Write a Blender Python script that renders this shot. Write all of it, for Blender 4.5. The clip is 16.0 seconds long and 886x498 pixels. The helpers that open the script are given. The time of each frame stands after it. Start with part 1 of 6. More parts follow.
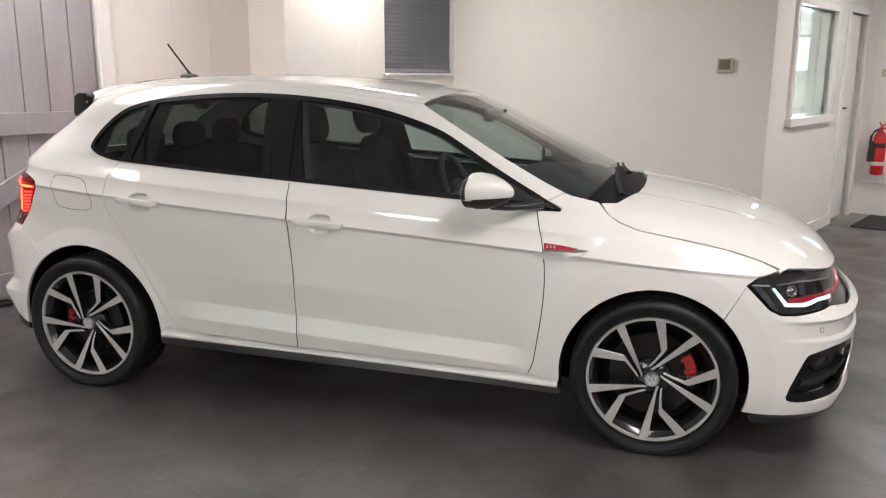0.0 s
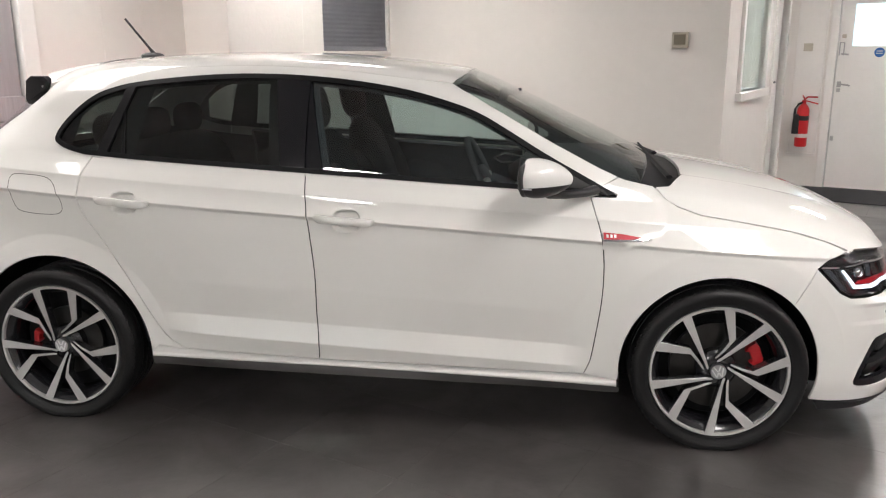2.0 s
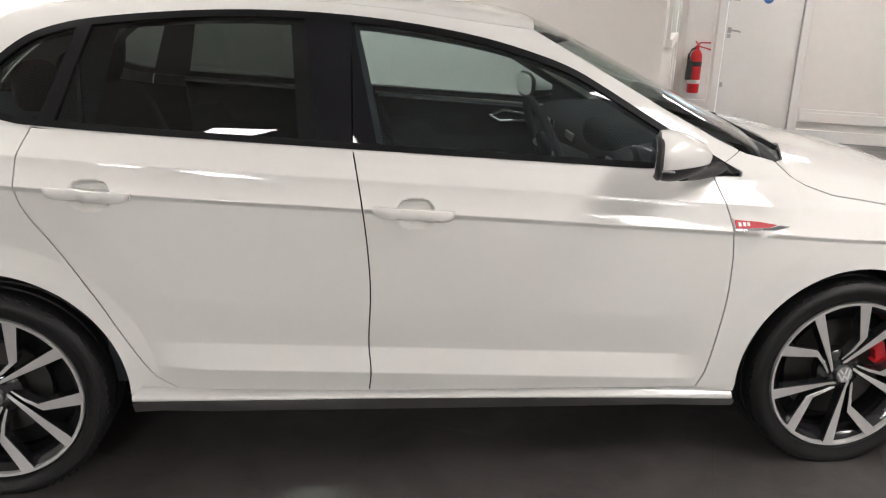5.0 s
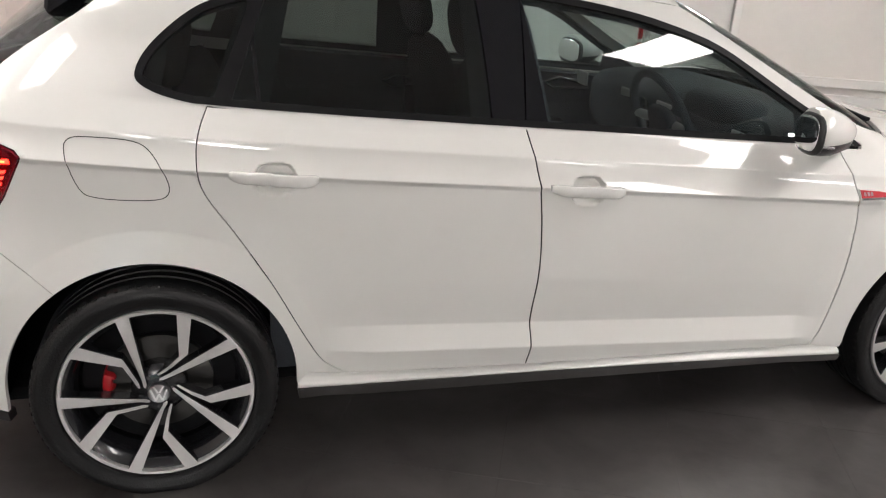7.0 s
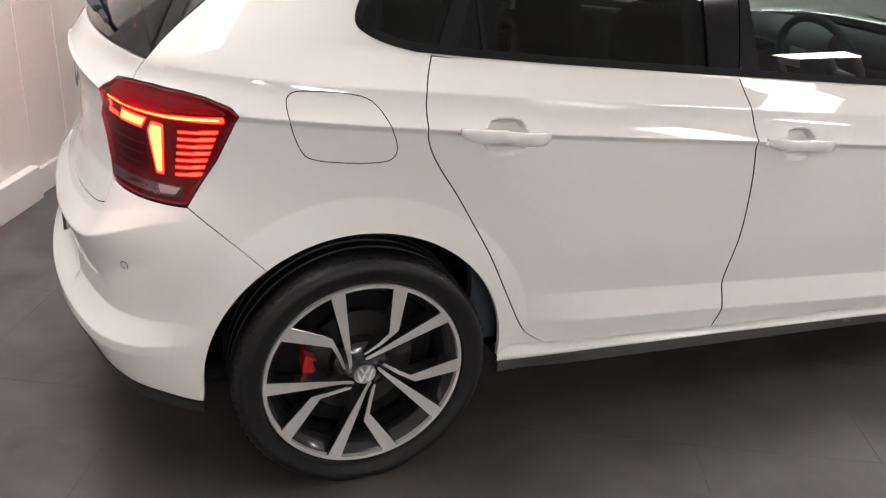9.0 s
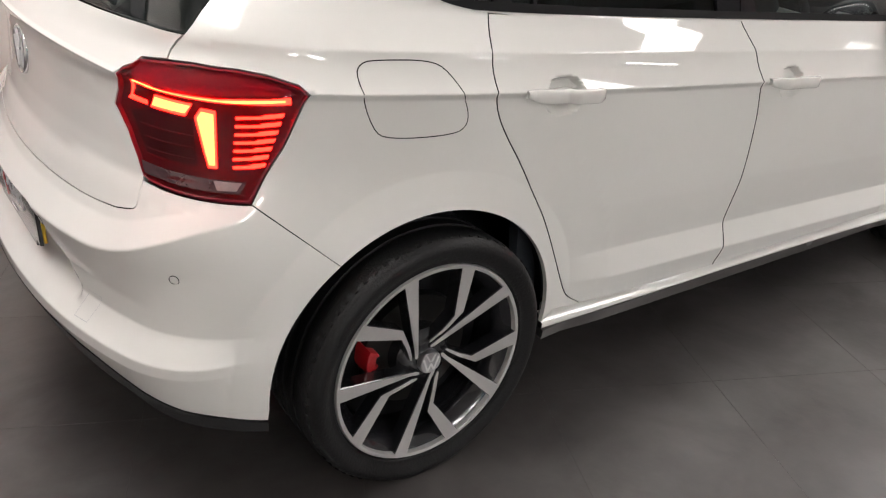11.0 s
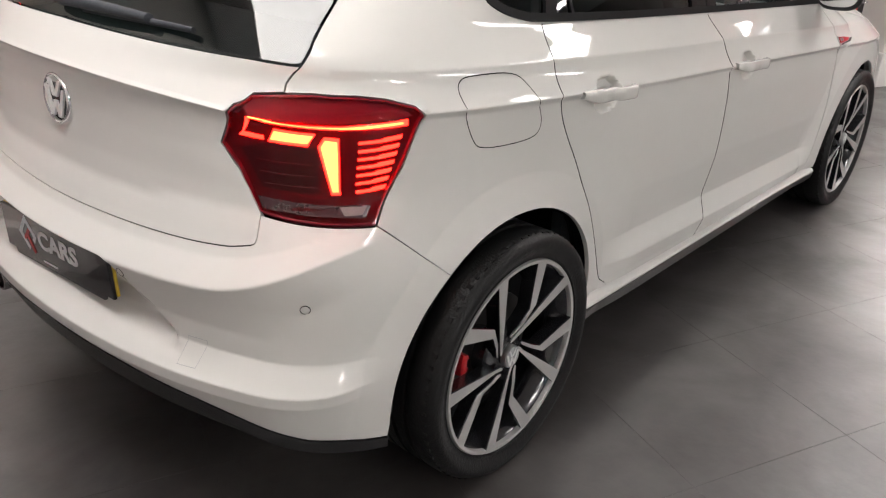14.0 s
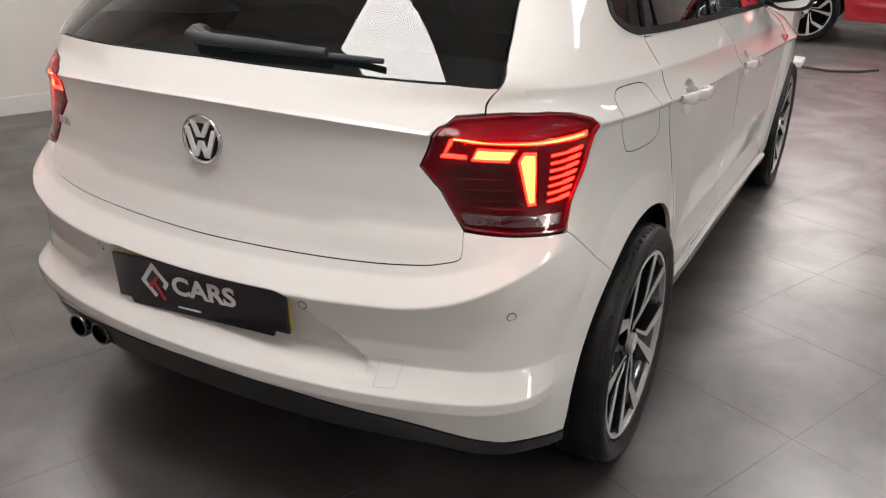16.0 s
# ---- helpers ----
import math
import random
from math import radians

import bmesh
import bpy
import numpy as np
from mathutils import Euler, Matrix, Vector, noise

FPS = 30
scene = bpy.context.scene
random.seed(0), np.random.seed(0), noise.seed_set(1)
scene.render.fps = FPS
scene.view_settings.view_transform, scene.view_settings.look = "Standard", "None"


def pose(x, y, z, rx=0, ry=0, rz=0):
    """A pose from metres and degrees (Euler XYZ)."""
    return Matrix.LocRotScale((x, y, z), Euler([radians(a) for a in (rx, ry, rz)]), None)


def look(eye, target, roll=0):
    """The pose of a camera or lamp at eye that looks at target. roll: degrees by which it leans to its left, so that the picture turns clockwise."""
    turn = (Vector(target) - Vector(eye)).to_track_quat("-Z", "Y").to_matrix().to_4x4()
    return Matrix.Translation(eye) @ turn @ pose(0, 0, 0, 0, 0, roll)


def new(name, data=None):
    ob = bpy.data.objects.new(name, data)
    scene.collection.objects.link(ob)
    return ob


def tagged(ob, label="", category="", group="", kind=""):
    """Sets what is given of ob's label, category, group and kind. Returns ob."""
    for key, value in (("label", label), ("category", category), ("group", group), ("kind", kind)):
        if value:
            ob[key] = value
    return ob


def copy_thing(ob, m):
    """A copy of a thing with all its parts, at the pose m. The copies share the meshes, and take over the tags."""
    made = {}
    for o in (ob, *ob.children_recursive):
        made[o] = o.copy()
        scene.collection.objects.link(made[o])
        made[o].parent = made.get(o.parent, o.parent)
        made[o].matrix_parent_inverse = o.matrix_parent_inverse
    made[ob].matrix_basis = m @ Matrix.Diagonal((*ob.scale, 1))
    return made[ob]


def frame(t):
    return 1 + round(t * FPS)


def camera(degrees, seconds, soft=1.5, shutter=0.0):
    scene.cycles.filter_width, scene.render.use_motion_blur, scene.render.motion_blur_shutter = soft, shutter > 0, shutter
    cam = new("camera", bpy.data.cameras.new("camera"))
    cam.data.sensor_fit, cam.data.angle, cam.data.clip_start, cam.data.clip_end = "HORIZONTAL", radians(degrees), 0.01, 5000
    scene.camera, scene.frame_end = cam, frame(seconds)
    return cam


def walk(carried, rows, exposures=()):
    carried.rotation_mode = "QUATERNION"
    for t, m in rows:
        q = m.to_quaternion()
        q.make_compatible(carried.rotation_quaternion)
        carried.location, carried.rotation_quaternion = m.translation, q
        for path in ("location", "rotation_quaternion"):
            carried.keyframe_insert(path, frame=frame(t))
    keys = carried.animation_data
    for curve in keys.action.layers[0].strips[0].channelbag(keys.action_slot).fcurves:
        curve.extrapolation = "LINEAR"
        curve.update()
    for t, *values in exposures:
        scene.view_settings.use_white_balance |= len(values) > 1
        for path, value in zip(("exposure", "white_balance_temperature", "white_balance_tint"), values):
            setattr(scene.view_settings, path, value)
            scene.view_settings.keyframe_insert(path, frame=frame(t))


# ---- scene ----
cam = camera(57.7, 16.0, soft=1.2)
PATH = [
    (0, (2.555, -3.852, 1.443), (2.032, -1.969, 1.018), 0.2),
    (0.5, (2.372, -3.793, 1.437), (1.909, -1.896, 1.005), 0.1),
    (1, (2.199, -3.72, 1.439), (1.805, -1.81, 0.997), -0.0),
    (1.5, (2.047, -3.682, 1.435), (1.74, -1.76, 0.975), -0.2),
    (2, (1.887, -3.67, 1.433), (1.653, -1.741, 0.959), -0.3),
    (2.5, (1.766, -3.589, 1.423), (1.59, -1.66, 0.925), -0.3),
    (3, (1.659, -3.417, 1.415), (1.539, -1.492, 0.886), -0.1),
    (3.5, (1.542, -3.296, 1.409), (1.478, -1.373, 0.862), 0.1),
    (6, (0.569, -2.852, 1.456), (0.987, -1.013, 0.788), 2.7),
    (6.5, (0.365, -2.838, 1.467), (0.842, -1.023, 0.776), 3.0),
    (7, (0.183, -2.809, 1.470), (0.709, -1.018, 0.752), 3.4),
    (7.5, (0.05, -2.744, 1.450), (0.602, -0.974, 0.702), 3.5),
    (8, (-0.095, -2.626, 1.434), (0.485, -0.874, 0.661), 3.7),
    (8.5, (-0.262, -2.528, 1.425), (0.358, -0.803, 0.624), 3.9),
    (9, (-0.468, -2.423, 1.400), (0.219, -0.737, 0.572), 4.4),
    (9.5, (-0.592, -2.34, 1.397), (0.172, -0.707, 0.531), 4.7),
    (10, (-0.682, -2.226, 1.367), (0.181, -0.657, 0.476), 4.8),
    (12.5, (-1.222, -1.924, 1.339), (0.096, -0.687, 0.485), 3.1),
    (13, (-1.261, -1.913, 1.346), (0.082, -0.699, 0.495), 2.8),
    (13.5, (-1.294, -1.886, 1.346), (0.071, -0.691, 0.503), 2.5),
    (14, (-1.363, -1.75, 1.346), (0.024, -0.585, 0.495), 2.3),
    (14.5, (-1.438, -1.605, 1.347), (-0.002, -0.504, 0.495), 1.9),
    (15, (-1.547, -1.494, 1.333), (-0.047, -0.475, 0.489), 1.6),
    (15.5, (-1.703, -1.376, 1.346), (-0.14, -0.445, 0.515), 1.3),
    (16, (-1.826, -1.261, 1.355), (-0.217, -0.387, 0.551), 0.8),
]
walk(cam, [(t, look(eye, target, roll)) for t, eye, target, roll in PATH], [(0.0, 0.34), (3.5, 0.47), (8.0, 0.47), (13.0, 0.31), (16.0, 0.24)])

# ---- world ----
world = bpy.data.worlds.new("sky")
scene.world = world
world.use_nodes = True
sky = world.node_tree.nodes.new("ShaderNodeTexSky")
sky.sky_type, sky.sun_disc = "NISHITA", False
sky.sun_elevation, sky.sun_rotation = radians(35), radians(20)
world.node_tree.nodes["Background"].inputs[1].default_value = 0.12
world.node_tree.links.new(sky.outputs[0], world.node_tree.nodes["Background"].inputs[0])
PANEL_GLOW = 34.0


# ---- materials ----
def material(name, colour, rough=0.5, metal=0.0, vary=0.0, scale=8.0, bump=0.0, bump_scale=60.0, coat=0.0, rough_vary=0.0, island=0.0, spec=0.5, stretch=(1, 1, 1)):
    """A principled surface whose colour and roughness wander at two scales, with fine relief."""
    m = bpy.data.materials.new(name)
    m.use_nodes = True
    t, p = m.node_tree, m.node_tree.nodes["Principled BSDF"]
    p.inputs["Base Color"].default_value = (*colour, 1)
    p.inputs["Roughness"].default_value, p.inputs["Metallic"].default_value = rough, metal
    p.inputs["Coat Weight"].default_value, p.inputs["Coat Roughness"].default_value = coat, 0.03
    p.inputs["Specular IOR Level"].default_value = spec
    if vary or bump or rough_vary or island:
        place = t.nodes.new("ShaderNodeTexCoord")
        fit = t.nodes.new("ShaderNodeMapping")
        fit.inputs["Scale"].default_value = stretch
        t.links.new(place.outputs["Object"], fit.inputs[0])
    if vary or rough_vary:
        big, small = t.nodes.new("ShaderNodeTexNoise"), t.nodes.new("ShaderNodeTexNoise")
        big.inputs["Scale"].default_value, small.inputs["Scale"].default_value = scale, scale * 9
        big.inputs["Detail"].default_value, small.inputs["Detail"].default_value = 5, 3
        both = t.nodes.new("ShaderNodeMath")
        both.operation = "MULTIPLY_ADD"
        both.inputs[1].default_value = 0.65
        half = t.nodes.new("ShaderNodeMath")
        half.operation = "MULTIPLY"
        half.inputs[1].default_value = 0.35
        for n in (big, small):
            t.links.new(fit.outputs[0], n.inputs["Vector"])
        t.links.new(small.outputs["Fac"], half.inputs[0])
        t.links.new(big.outputs["Fac"], both.inputs[0])
        t.links.new(half.outputs[0], both.inputs[2])
        if vary:
            span = t.nodes.new("ShaderNodeMapRange")
            span.inputs["From Min"].default_value, span.inputs["From Max"].default_value = 0.3, 0.7
            span.inputs["To Min"].default_value, span.inputs["To Max"].default_value = 1 - vary, 1 + vary
            t.links.new(both.outputs[0], span.inputs[0])
            tint = t.nodes.new("ShaderNodeMix")
            tint.data_type, tint.blend_type = "RGBA", "MULTIPLY"
            tint.inputs["Factor"].default_value = 1
            tint.inputs["A"].default_value = (*colour, 1)
            t.links.new(span.outputs[0], tint.inputs["B"])
            t.links.new(tint.outputs["Result"], p.inputs["Base Color"])
        if rough_vary:
            span = t.nodes.new("ShaderNodeMapRange")
            span.inputs["From Min"].default_value, span.inputs["From Max"].default_value = 0.3, 0.7
            span.inputs["To Min"].default_value, span.inputs["To Max"].default_value = max(rough - rough_vary, 0.02), rough + rough_vary
            t.links.new(both.outputs[0], span.inputs[0])
            t.links.new(span.outputs[0], p.inputs["Roughness"])
    if bump:
        grain, lift = t.nodes.new("ShaderNodeTexNoise"), t.nodes.new("ShaderNodeBump")
        grain.inputs["Scale"].default_value, grain.inputs["Detail"].default_value = bump_scale, 4
        lift.inputs["Strength"].default_value, lift.inputs["Distance"].default_value = bump, 0.01
        t.links.new(fit.outputs[0], grain.inputs["Vector"])
        t.links.new(grain.outputs["Fac"], lift.inputs["Height"])
        t.links.new(lift.outputs[0], p.inputs["Normal"])
    return m


def clear(name, tint, gloss=1.0, rough=0.0, base=0.07):
    """Thin glass: what is behind it, tinted, under a mirror gloss that grows towards grazing."""
    m = bpy.data.materials.new(name)
    m.use_nodes = True
    t = m.node_tree
    t.nodes.clear()
    out, mix, through_it, shine, edge, steep, share = (t.nodes.new("ShaderNode" + k) for k in ("OutputMaterial", "MixShader", "BsdfTransparent", "BsdfGlossy", "LayerWeight", "Math", "Math"))
    through_it.inputs[0].default_value = (*tint, 1)
    shine.inputs["Color"].default_value = (gloss, gloss, gloss, 1)
    shine.inputs["Roughness"].default_value = rough
    edge.inputs["Blend"].default_value = 0.5
    steep.operation, share.operation = "POWER", "MULTIPLY_ADD"
    steep.inputs[1].default_value = 5.0
    share.inputs[1].default_value, share.inputs[2].default_value = 1 - base, base
    t.links.new(edge.outputs["Facing"], steep.inputs[0])
    t.links.new(steep.outputs[0], share.inputs[0])
    t.links.new(share.outputs[0], mix.inputs[0])
    t.links.new(through_it.outputs[0], mix.inputs[1])
    t.links.new(shine.outputs[0], mix.inputs[2])
    t.links.new(mix.outputs[0], out.inputs[0])
    return m


def glow(name, colour, power):
    m = bpy.data.materials.new(name)
    m.use_nodes = True
    p = m.node_tree.nodes["Principled BSDF"]
    p.inputs["Base Color"].default_value = (*colour, 1)
    p.inputs["Emission Color"].default_value, p.inputs["Emission Strength"].default_value = (*colour, 1), power
    return m


PAINT = material("white_paint", (0.72, 0.71, 0.68), 0.6, coat=1.0, vary=0.012, scale=3, spec=0.0)
GAP = material("black_underbody", (0.008, 0.008, 0.009), 0.8, vary=0.3, scale=6, spec=0.12)
PLASTIC = material("black_plastic", (0.015, 0.015, 0.016), 0.42, bump=0.15, bump_scale=500, vary=0.15)
GLOSS = material("gloss_black", (0.008, 0.008, 0.010), 0.10, vary=0.2, spec=0.4)
RUBBER = material("tyre_rubber", (0.007, 0.007, 0.0075), 0.44, bump=0.2, bump_scale=180, vary=0.3, scale=10, rough_vary=0.14, spec=0.3)
SEAL = material("rubber_seal", (0.008, 0.008, 0.009), 0.5, vary=0.2, spec=0.12)
ALLOY = material("machined_alloy", (0.56, 0.55, 0.54), 0.36, metal=0.5, bump=0.06, bump_scale=400, vary=0.06, scale=20)
WHEEL_BLACK = material("wheel_black", (0.012, 0.012, 0.014), 0.22, coat=0.6, vary=0.25)
PIPE = material("smoked_chrome", (0.16, 0.15, 0.15), 0.2, metal=1.0, vary=0.1)
SKIRT = material("glossy_dark_skirt", (0.14, 0.136, 0.133), 0.30, metal=0.9, vary=0.08)
DISC = material("brake_disc", (0.06, 0.058, 0.056), 0.38, metal=1.0, vary=0.15, scale=30, rough_vary=0.1)
CALIPER = material("red_caliper", (0.42, 0.008, 0.014), 0.35, coat=0.5, vary=0.12)
CHROME = material("chrome", (0.72, 0.72, 0.73), 0.10, metal=1.0, vary=0.04, scale=12)
BRIGHT = material("bright_badge_metal", (0.80, 0.80, 0.80), 0.3, metal=0.1, vary=0.04)
SATIN = material("satin_silver", (0.50, 0.50, 0.51), 0.28, metal=1.0, vary=0.05)
BADGE_RED = material("badge_red", (0.42, 0.006, 0.016), 0.4, coat=0.1, vary=0.08)
LAMP_RED = material("lamp_red", (0.085, 0.001, 0.007), 0.4, vary=0.25, scale=20, spec=0.1)
LAMP_DARK = material("lamp_dark_red", (0.035, 0.001, 0.004), 0.3, vary=0.3, scale=20, spec=0.1)
LAMP_TOP = material("lamp_bright_red", (0.19, 0.002, 0.020), 0.35, vary=0.3, scale=12, stretch=(1, 1, 9), spec=0.2)
LAMP_RIM = material("lamp_edge_red", (0.20, 0.005, 0.016), 0.2, coat=0.8, vary=0.1)
LAMP_BACK = material("reversing_lamp", (0.26, 0.19, 0.19), 0.2, coat=0.8, vary=0.25, scale=40)
LAMP_CLEAR = material("lamp_clear_strip", (0.05, 0.016, 0.020), 0.25, coat=0.8, vary=0.25, scale=30)
LAMP_GLOW = glow("lamp_glow", (1.0, 0.020, 0.010), 20.0)
LAMP_HOT = glow("lamp_hot", (1.0, 0.17, 0.034), 20.0)
LAMP_COVER = clear("lamp_cover", (0.92, 0.36, 0.37), 0.9, 0.0, 0.022)
HEAD_COVER = clear("head_lamp_cover", (0.80, 0.81, 0.83), 0.9, 0.0, 0.04)
HEAD_BODY = material("head_lamp_body", (0.014, 0.014, 0.016), 0.25, coat=0.5, vary=0.3, scale=30)
HEAD_GLOW = glow("head_lamp_line", (0.85, 0.93, 1.0), 1.0)
SIDE_GLASS = clear("side_glass", (0.64, 0.74, 0.73), base=0.075)
DARK_GLASS = clear("privacy_glass", (0.25, 0.29, 0.275), base=0.05)
SCREEN_GLASS = clear("windscreen_glass", (0.62, 0.69, 0.66))
TRIM = material("dark_cabin_trim", (0.045, 0.050, 0.058), 0.6, bump=0.2, bump_scale=300, vary=0.15, spec=0.2)
CLOTH = material("seat_cloth", (0.007, 0.008, 0.010), 0.85, bump=0.15, bump_scale=120, vary=0.2, scale=30, spec=0.08)
LINER = material("pale_headliner", (0.35, 0.34, 0.32), 0.9, bump=0.3, bump_scale=400, vary=0.06)
MIRROR = material("mirror_glass", (0.85, 0.86, 0.87), 0.02, metal=1.0)
PLATE_BLACK = material("show_plate_black", (0.012, 0.012, 0.014), 0.18, coat=0.5, vary=0.15, scale=15)
PLATE_YELLOW = material("plate_yellow_edge", (0.55, 0.38, 0.03), 0.4, vary=0.1)
PLATE_WHITE = material("plate_white_print", (0.72, 0.72, 0.74), 0.4, vary=0.04)
PLATE_RED = material("plate_red_print", (0.50, 0.03, 0.03), 0.4, vary=0.06)
WALL = material("painted_wall", (0.76, 0.73, 0.69), 0.62, bump=0.12, bump_scale=35, vary=0.03, scale=1.3)
WOOD_WHITE = material("white_gloss_woodwork", (0.78, 0.76, 0.73), 0.35, bump=0.06, bump_scale=25, vary=0.03, scale=3)
CEILING = material("ceiling_board", (0.80, 0.81, 0.83), 0.9, bump=0.3, bump_scale=120, vary=0.04, scale=2)
BARN = material("grey_painted_boards", (0.33, 0.305, 0.315), 0.55, bump=0.2, bump_scale=40, vary=0.08, scale=3, stretch=(1, 1, 0.15))
BLIND = material("grey_blind_fabric", (0.30, 0.30, 0.325), 0.8, bump=0.2, bump_scale=200, vary=0.05, scale=5)
FLOOR = material("dark_vinyl_tile", (0.055, 0.050, 0.048), 0.335, coat=0.3, spec=1.0, bump=0.09, bump_scale=32, vary=0.42, scale=1.9, rough_vary=0.045)
tree = FLOOR.node_tree
vinyl = tree.nodes["Principled BSDF"]
vinyl.inputs["Coat Roughness"].default_value, vinyl.inputs["Coat IOR"].default_value = 0.40, 1.6
# worn polish, in clouds
polish, worn = tree.nodes.new("ShaderNodeTexNoise"), tree.nodes.new("ShaderNodeMapRange")
polish.inputs["Scale"].default_value, polish.inputs["Detail"].default_value, polish.inputs["Distortion"].default_value = 2.6, 6, 0.6
worn.inputs["From Min"].default_value, worn.inputs["From Max"].default_value = 0.38, 0.66
worn.inputs["To Max"].default_value = 0.75
tree.links.new(tree.nodes["Mapping"].outputs[0], polish.inputs["Vector"])
tree.links.new(polish.outputs["Fac"], worn.inputs[0])
tree.links.new(worn.outputs[0], vinyl.inputs["Coat Weight"])
where = tree.nodes.new("ShaderNodeNewGeometry")
tree.links.new(where.outputs["Position"], tree.nodes["Mapping"].inputs[0])
# each tile a shade of its own
base = tree.nodes["Principled BSDF"].inputs["Base Color"]
mottled = base.links[0].from_socket
own, spread, shade = (tree.nodes.new("ShaderNode" + k) for k in ("ObjectInfo", "MapRange", "Mix"))
spread.inputs["To Min"].default_value, spread.inputs["To Max"].default_value = 0.93, 1.07
shade.data_type, shade.blend_type = "RGBA", "MULTIPLY"
shade.inputs["Factor"].default_value = 1
tree.links.new(own.outputs["Random"], spread.inputs[0])
tree.links.new(mottled, shade.inputs["A"])
tree.links.new(spread.outputs[0], shade.inputs["B"])
tree.links.new(shade.outputs["Result"], base)
JOINT = material("pale_floor_joint", (0.075, 0.070, 0.067), 0.6, vary=0.4, scale=6)
# grey given to the unseen far walls so the car's glass reflects less
DIM_WALL = material("grey_unseen_wall", (0.42, 0.405, 0.39), 0.7, bump=0.1, bump_scale=20, vary=0.10, scale=0.8)
MAT = material("door_mat", (0.03, 0.03, 0.033), 0.95, bump=0.6, bump_scale=250, vary=0.2)
PANE = clear("window_pane", (0.86, 0.92, 0.90))
DAYLIGHT = glow("daylight_outside", (0.78, 0.89, 1.0), 1.1)
PANEL_DIM = glow("dimmer_panel_light", (1.0, 0.955, 0.93), PANEL_GLOW * 0.38)
PANEL_HALF = glow("half_lit_panel_light", (1.0, 0.955, 0.93), PANEL_GLOW * 0.46)
PANEL_LIGHT = glow("ceiling_panel_light", (1.0, 0.955, 0.93), PANEL_GLOW)
EXT_RED = material("extinguisher_red", (0.60, 0.015, 0.02), 0.28, coat=0.5, vary=0.06)
LABEL_WHITE = material("paper_label", (0.70, 0.69, 0.66), 0.6, vary=0.05)
SIGN_BLUE = material("sign_blue", (0.03, 0.13, 0.42), 0.45, vary=0.06)
STEEL = material("brushed_steel", (0.45, 0.44, 0.43), 0.35, metal=1.0, vary=0.08)
BEIGE = material("beige_plastic", (0.50, 0.46, 0.38), 0.5, vary=0.06)
DARK_PANEL = material("dark_display", (0.16, 0.14, 0.10), 0.3, vary=0.1)
RED_PAINT = material("red_paint", (0.55, 0.006, 0.022), 0.25, coat=1.0, vary=0.03)
CABLE = material("brown_cable", (0.10, 0.07, 0.05), 0.6, vary=0.1)


# ---- the car's skin as one closed form: x forward from the rear axle, y to its left, z up ----
def ramp(a, b, t):
    t = np.clip((t - a) / (b - a), 0, 1)
    return t * t * (3 - 2 * t)


def smax(a, b, k):
    h = np.maximum(k - np.abs(a - b), 0) / k
    return np.maximum(a, b) + h * h * k / 4


CUPS = ((0.317, 0.897), (1.182, 0.845))


def side_width(x, z):
    """Half the car's width at x and z: shoulder creases, door hollow, arch flares, tumblehome."""
    e = z - (0.9305 - 0.0665 * x)
    q = np.maximum(-e - 0.012, 0)
    mid = ramp(-0.15, 0.25, x) * ramp(2.95, 2.6, x)
    low = 0.836 - 0.004 * ramp(0.09, 0.0, q) - (0.03 + 0.07 * mid) * q * q - 1.2 * mid * np.maximum(q - 0.60, 0) ** 2
    d = np.maximum(e - 0.1425, 0)
    high = 0.742 - 0.30 * d - 0.28 * d * d
    y = np.where(e < -0.012, low, np.where(e > 0.1425, high, np.where((e > 0) & (e < 0.074), 0.840 - 0.80 * e + 3.98 * e * e, np.interp(e, [-0.012, 0.0, 0.074, 0.122, 0.1425], [0.832, 0.840, 0.8026, 0.7580, 0.742]))))
    pillar = 0.8026 - 0.75 * (e - 0.074) + 0.79 * (e - 0.074) ** 2
    y = np.where(e > 0.074, y + (pillar - y) * ramp(0.10, -0.20, x), y)
    hollow = z - (0.487 - 0.0493 * x)
    y = y + np.interp(hollow, [-0.15, -0.125, -0.075, 0, 0.02, 0.14], [0, 0.004, 0.014, -0.012, -0.011, 0]) * ramp(0.40, 0.62, x) * ramp(2.10, 1.95, x)
    y = y - 0.05 * (np.maximum(0.1 - x, 0) / 0.6) ** 2 - 0.035 * (np.maximum(x - 2.2, 0) / 0.68) ** 2
    y = y - 0.05 * np.maximum(0.65 - x, 0) ** 2 * ramp(0.60, 0.84, z) - 0.05 * np.maximum(0.6 - x, 0) ** 2 * ramp(0, 0.15, d)
    y = y + np.interp(z, [0.29, 0.400, 0.425, 0.470], [0.0, 0.024, 0.026, 0.0]) * ramp(-0.40, -0.56, x)
    for hx, hz in CUPS:
        y = y - 0.030 * np.minimum(2.2 * np.maximum(1 - ((x - hx) / 0.054) ** 4 - ((z - hz) / 0.040) ** 2, 0), 1)
    r = np.hypot(x, z - 0.315)
    y = y + (0.011 * np.clip((0.452 - r) / 0.086, 0, 1) - 0.008 * np.clip((0.58 - r) / 0.128, 0, 1)) * ramp(0.15, 0.3, z)
    r = np.hypot(x - 2.549, z - 0.315)
    y = y + (0.014 * np.clip((0.555 - r) / 0.105, 0, 1) + 0.004 * np.clip((0.45 - r) / 0.09, 0, 1)) * ramp(0.15, 0.3, z)
    return y


